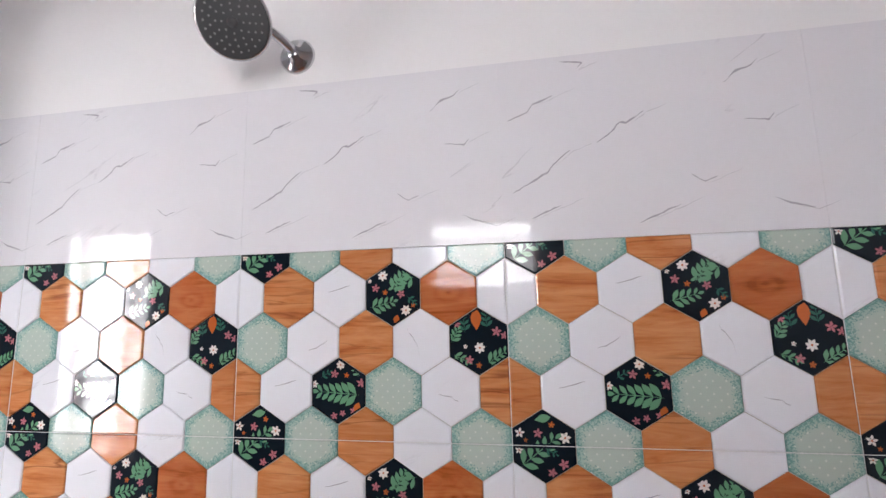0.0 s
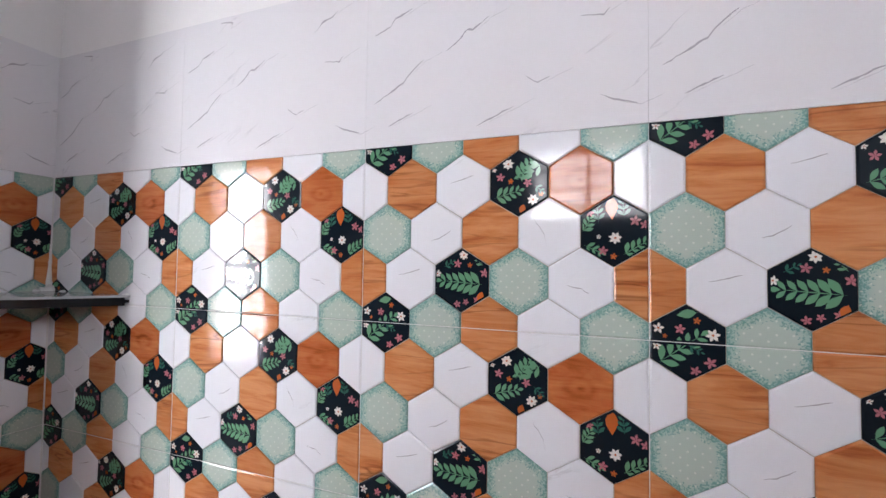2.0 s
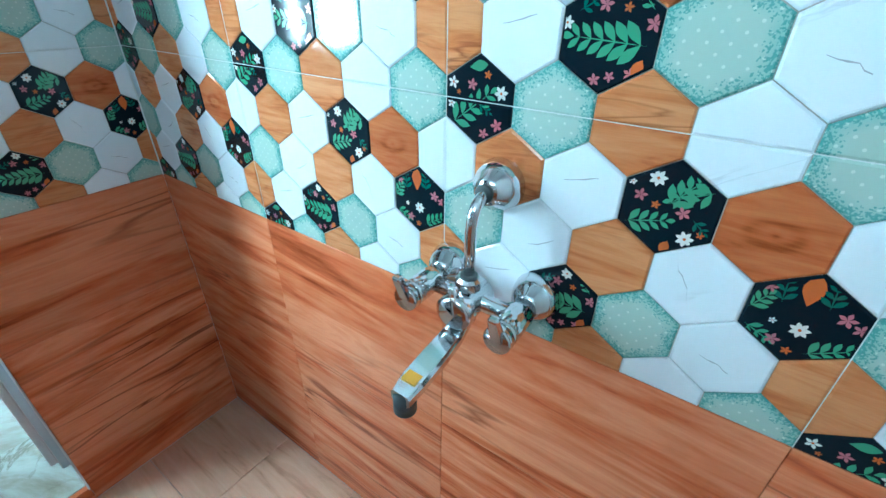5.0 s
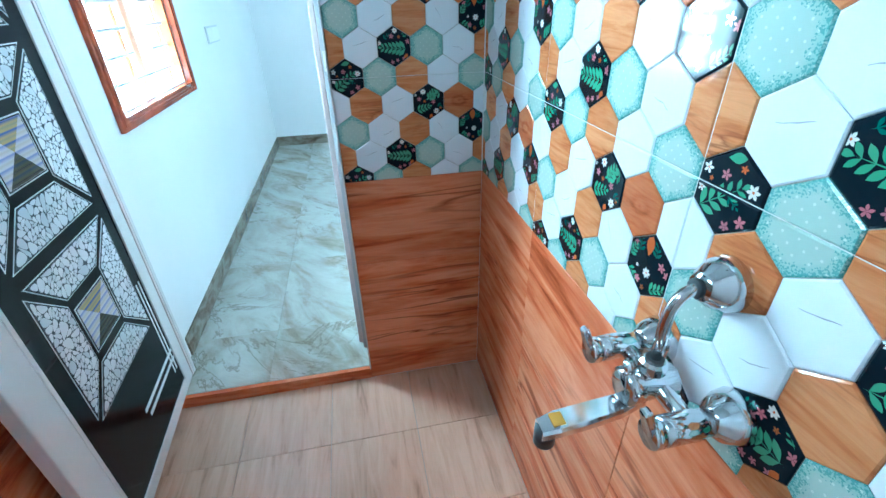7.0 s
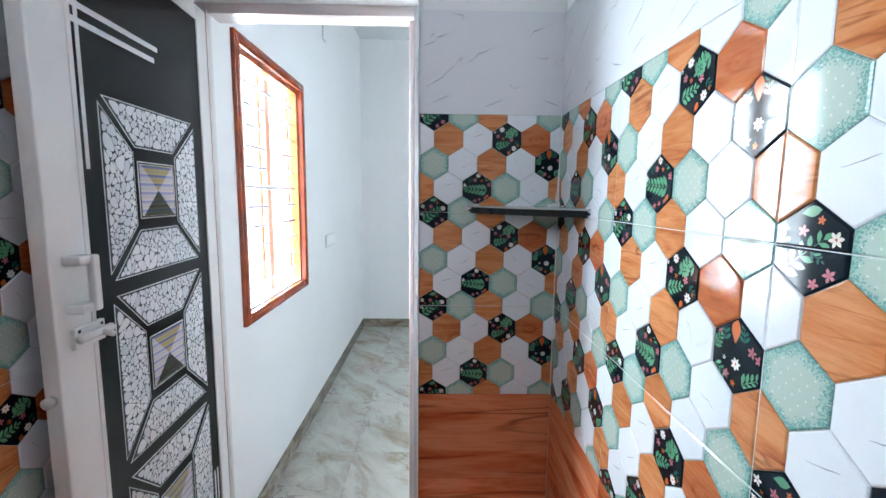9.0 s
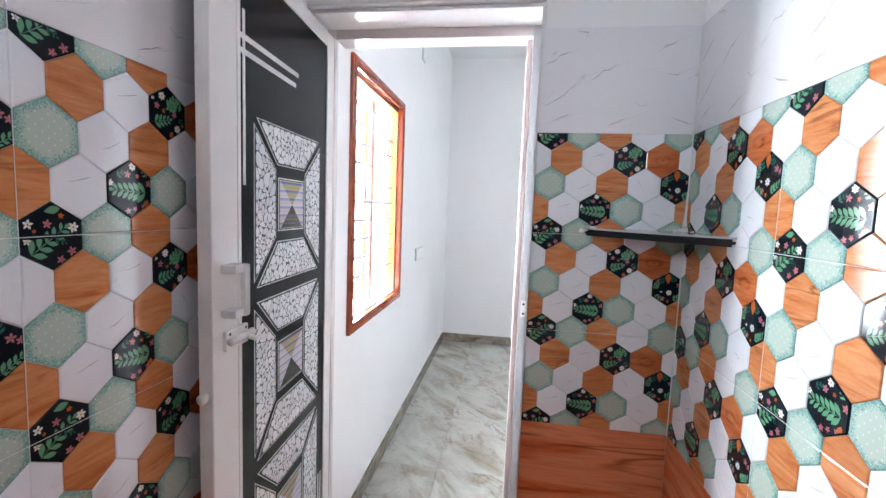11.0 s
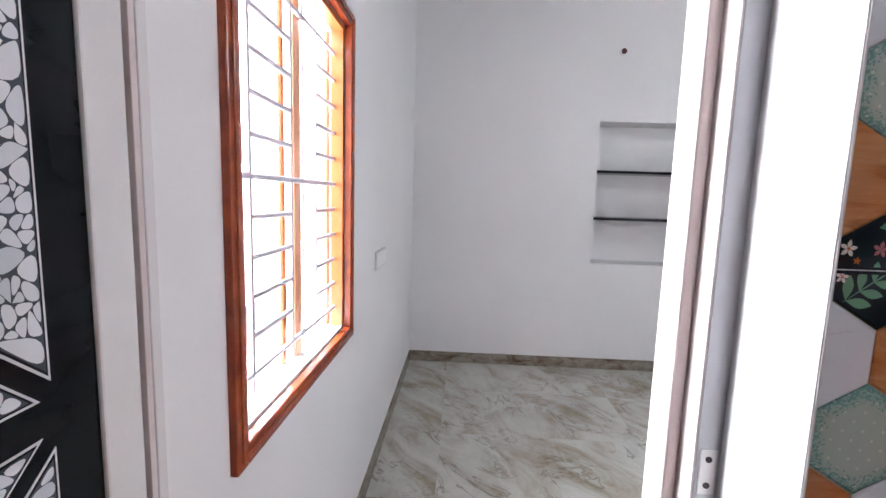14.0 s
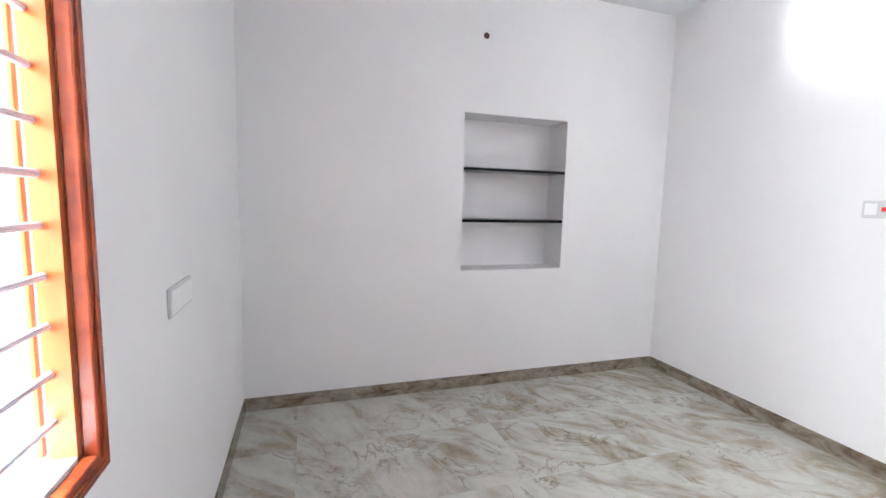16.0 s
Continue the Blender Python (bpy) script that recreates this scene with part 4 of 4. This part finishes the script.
MARBLE_VEINS = (((.33, .50), (.38, .55), (.41, .60), (.43, .59), (.49, .65)), ((.75, .76), (.79, .82), (.84, .84), (.86, .87)),
                ((.03, .66), (.10, .70), (.12, .74), (.19, .78)), ((.04, .26), (.16, .36), (.18, .40), (.24, .47)),
                ((.45, .07), (.58, .15)), ((.80, .56), (.87, .55), (.89, .58)), ((.22, .97), (.30, .95), (.28, .92)),
                ((.10, .12), (.20, .18)), ((.62, .30), (.66, .26), (.70, .28)), ((.86, .16), (.90, .13), (.97, .10)))


def marble_print(bm, w, h, y):
    for i, line in enumerate(MARBLE_VEINS):
        pts = [((u - 0.5) * w, (v - 0.5) * h) for u, v in line]
        vein(bm, pts, 0.0025 if i < 4 else 0.0018, y, 1, i)
        off = [(x + 0.004, z - 0.003) for x, z in pts]
        vein(bm, off[-2:] + [(off[-1][0] + 0.03, off[-1][1] + 0.012)], 0.0008, y + 0.00001, 2, i + 40)


HEX_VEINS = (((-.020, .006), (-.004, .010), (.018, .016)), ((-.018, -.004), (.002, -.008), (.012, -.014)),
             ((-.022, .020), (-.006, -.004), (-.002, -.022)), ((-.006, -.012), (.012, -.006), (.026, .004)), ((-.026, .012), (-.010, .014)))

ROWS_OF_HEX = (("b0", "t", "o", "w", "t"), ("o", "w0", "b3", "t", "w1"), ("t", "w3", "o", "w2", "b2"), ("w4", "o", "w0", "b1", "k"), ("b0", "t", "o", "w", "t"))
HEX_MATS = {"t": HEX_TEAL, "o": HEX_WOOD, "w": HEX_WHITE, "k": HEX_KNOT, "b": HEX_BLACK}
PRINT = [HEX_BLACK, LEAF, LEAF2, PINK, PETAL, RUST]
meshes = {}
tilt = random.Random(3)


def slab(bm, poly, y0, y1, bev):
    """A tile with a rounded rim; its face looks along -y, from y0 out to y1."""
    rings = [[bm.verts.new((x, -y0, z)) for x, z in poly], [bm.verts.new((x, -(y1 - bev * 0.6), z)) for x, z in poly]]
    inner = shrink(poly, bev)
    if len(inner) != len(poly):
        cx, cz = sum(p[0] for p in poly) / len(poly), sum(p[1] for p in poly) / len(poly)
        inner = [(cx + (x - cx) * 0.95, cz + (z - cz) * 0.95) for x, z in poly]
    else:
        best = min(range(len(inner)), key=lambda k: (inner[k][0] - poly[0][0]) ** 2 + (inner[k][1] - poly[0][1]) ** 2)
        inner = inner[best:] + inner[:best]
    rings.append([bm.verts.new((x, -y1, z)) for x, z in inner])
    n = len(poly)
    for a, b in zip(rings, rings[1:]):
        for i in range(n):
            bm.faces.new((a[i], a[(i + 1) % n], b[(i + 1) % n], b[i]))
    bm.faces.new(rings[2])


def hex_piece(code, poly, key):
    if key in meshes:
        return meshes[key]
    bm = bmesh.new()
    slab(bm, poly, 0.0, 0.0034, 0.0022)
    if code[0] == "b":
        inner = shrink(poly, 0.0026)
        for n, (mat, shape) in enumerate(motif(int(code[1]))):
            area2 = sum(shape[i][0] * shape[(i + 1) % len(shape)][1] - shape[(i + 1) % len(shape)][0] * shape[i][1] for i in range(len(shape)))
            if area2 < 0:
                shape = shape[::-1]
            for i in range(len(inner)):
                (x0, y0), (x1, y1) = inner[i], inner[(i + 1) % len(inner)]
                if len(shape) > 2:
                    shape = clip(shape, (y1 - y0), -(x1 - x0), (y1 - y0) * x0 - (x1 - x0) * y0)
            if len(shape) > 2:
                f = bm.faces.new([bm.verts.new((x, -0.0034 - 0.00005 - 0.000004 * n, z)) for x, z in shape])
                f.material_index = mat
    if code[0] == "w" and len(poly) == 6 and code[1:]:
        vein(bm, HEX_VEINS[int(code[1])], 0.0010, -0.0034 - 0.00005, 1, int(code[1]))
    me = bpy.data.meshes.new("hexagon")
    bm.normal_update()
    bm.to_mesh(me)
    bm.free()
    for m in (PRINT if code[0] == "b" else [HEX_WHITE, VEIN] if code[0] == "w" else [HEX_MATS[code[0]]]):
        me.materials.append(m)
    meshes[key] = me
    return me


def wall_matrix(side):
    """Local x runs to the right and z up as one looks at the wall; the face looks along -y."""
    if side == "north":
        return Matrix.Translation((0, NY, 0))
    if side == "west":
        return Matrix.Translation((WX, 0, 0)) @ pose(0, 0, 0, 0, 0, 90)
    return Matrix.Translation((0, SY - 0.006, 0)) @ pose(0, 0, 0, 0, 0, 180)


def holed(x0, x1, z0, z1, hole):
    return hole and x1 > hole[0] and x0 < hole[1] and z1 > hole[2] and z0 < hole[3]


def plain_tile(wall, m, x0, x1, z0, z1, mat, name="tile", out=0.0042):
    key = (name, mat.name, round(x1 - x0, 4), round(z1 - z0, 4))
    if key not in meshes:
        bm = bmesh.new()
        gap = 0.00012 if mat is MARBLE else 0.0005
        w, h = (x1 - x0) / 2 - gap, (z1 - z0) / 2 - gap
        slab(bm, [(w, -h), (w, h), (-w, h), (-w, -h)], 0.0, out, 0.0003 if mat is MARBLE else 0.0009)
        if mat is MARBLE and x1 - x0 > 0.3:
            marble_print(bm, w * 2, h * 2, -out - 0.00006)
        me = bpy.data.meshes.new(name)
        bm.normal_update()
        bm.to_mesh(me)
        bm.free()
        for k in ((MARBLE, VEIN, VEIN_PALE) if mat is MARBLE else (mat,)):
            me.materials.append(k)
        meshes[key] = me
    ob = new(name, meshes[key])
    ob.matrix_world = m @ Matrix.Translation(((x0 + x1) / 2, 0, (z0 + z1) / 2))
    ob.parent = wall
    return ob


def hex_tile(wall, m, seam, x0, x1, z0, hole):
    """One tile with its printed hexagons; seam is its own left edge, x0 to x1 what is left of it."""
    if holed(x0, x1, z0, z0 + TH, hole) and x0 >= hole[0] and x1 <= hole[1] and z0 >= hole[2] and z0 + TH <= hole[3]:
        return
    key = ("backing", round(x1 - x0, 4))
    if key not in meshes:
        bm = bmesh.new()
        w, h = (x1 - x0) / 2 - 0.0004, TH / 2 - 0.0004
        slab(bm, [(w, -h), (w, h), (-w, h), (-w, -h)], 0.0, 0.0016, 0.0006)
        me = bpy.data.meshes.new("tile")
        bm.normal_update()
        bm.to_mesh(me)
        bm.free()
        me.materials.append(GROUT)
        meshes[key] = me
    t = new("tile", meshes[key])
    t.matrix_world = m @ Matrix.Translation(((x0 + x1) / 2, 0, z0 + TH / 2))
    t.parent = wall
    for r, codes in enumerate(ROWS_OF_HEX):
        shift = 0.045 if r % 2 == 0 else 0.0
        for c in range(6 if shift == 0 else 5):
            cx, cz = seam + shift + c * 0.09, z0 + r * HXY
            code = codes[c % 5]
            poly = [(cx + a, cz + b) for a, b in HEXAGON]
            poly = clip_rect(poly, x0, x1, z0, z0 + TH)
            if len(poly) < 3:
                continue
            clean = [p for i, p in enumerate(poly) if math.hypot(p[0] - poly[i - 1][0], p[1] - poly[i - 1][1]) > 1e-5]
            clean = shrink(clean, 0.00055)
            if len(clean) < 3:
                continue
            xs, zs = [p[0] for p in clean], [p[1] for p in clean]
            if max(xs) - min(xs) < 0.006 or holed(min(xs), max(xs), min(zs), max(zs), hole):
                continue
            local = [(round(px - cx, 5), round(pz - cz, 5)) for px, pz in clean]
            ob = new("hexagon", hex_piece(code, local, (code, tuple((round(a, 4), round(b, 4)) for a, b in local))))
            ob.matrix_world = m @ Matrix.Translation((cx, -0.0014, cz)) @ pose(0, 0, 0, tilt.uniform(-0.22, 0.22), 0, tilt.uniform(-0.22, 0.22))
            ob.parent = t
            ob.matrix_parent_inverse = t.matrix_world.inverted()


def tile_wall(wall, side, a, b, seam, hole=None):
    m = wall_matrix(side)
    strips = bmesh.new()
    k = math.floor((a - seam) / TW + 1e-6)
    while seam + k * TW < b - 1e-4:
        s = seam + k * TW
        x0, x1 = max(s, a), min(s + TW, b)
        if x1 - x0 > 0.004:
            for j in range(3):
                if not holed(x0, x1, j * TH, (j + 1) * TH, hole):
                    plain_tile(wall, m, x0, x1, max(j * TH, FZ), (j + 1) * TH, BROWN)
            for j in range(3, 6):
                hex_tile(wall, m, s, x0, x1, j * TH, hole)
            if not holed(x0, x1, 6 * TH, 7 * TH, hole):
                plain_tile(wall, m, x0, x1, 6 * TH, 7 * TH, MARBLE)
            if s > a + 0.001:
                box(s - 0.0005, s + 0.0005, -0.0036, -0.0005, 3 * TH, 6 * TH, bm=strips)
        k += 1
    for z in (4 * TH, 5 * TH):
        box(a, b, -0.0036, -0.0005, z - 0.0005, z + 0.0005, bm=strips)
    line = link("grout_lines", strips, SEAM)
    line.matrix_world = m
    line.parent = wall


def floor_tiles(floor, x0, x1, y0, y1, sx, sy, ox, oy, z, mat, gap=0.001):
    i0, j0 = math.floor((x0 - ox) / sx), math.floor((y0 - oy) / sy)
    i = i0
    while ox + i * sx < x1:
        j = j0
        while oy + j * sy < y1:
            a, b = max(x0, ox + i * sx), min(x1, ox + (i + 1) * sx)
            c, d = max(y0, oy + j * sy), min(y1, oy + (j + 1) * sy)
            if b - a > 0.01 and d - c > 0.01:
                ob = link("tile", box(-(b - a) / 2 + gap, (b - a) / 2 - gap, -(d - c) / 2 + gap, (d - c) / 2 - gap, -0.006, 0.0), mat)
                ob.location = ((a + b) / 2, (c + d) / 2, z)
                ob.parent = floor
            j += 1
        i += 1


skirting("skirting_far", BX0, BX0 + 0.010, SY + 0.010, BY1 - 0.010)
skirting("skirting_window", BX0, BX1 - 0.03, SY, SY + 0.010)
skirting("skirting_north", BX0 + 0.010, BX1, BY1 - 0.010, BY1)
structure("door_threshold", box(WX - 0.013, WX + 0.004, SY, JY, -0.005, BF - 0.001, 0.001), BROWN, "brown wood look riser under the doorway")
floor_tiles(floor_bath, WX + 0.004, EX, SY + 0.004, NY - 0.004, 0.30, 0.30, 2.33, 2.785, FZ, FLOORW)
floor_tiles(floor_bed, BX0, WX - 0.014, SY, BY1, 0.6, 1.2, -1.275, 1.95, BF, BEDFLOOR, 0.0005)
joint = part("corner_joint", box(WX + 0.003, WX + 0.0065, NY - 0.0075, NY - 0.004, 0.9, 1.8), SEAM, wall_north, "thin white corner joint")
tile_wall(wall_north, "north", WX, EX, 2.33)
tile_wall(wall_west, "west", JY, NY - 0.005, JY)
tile_wall(wall_south, "south", -EX, -(WX + 0.002), -2.302, (-VX1, -VX0, VZ0, VZ1))
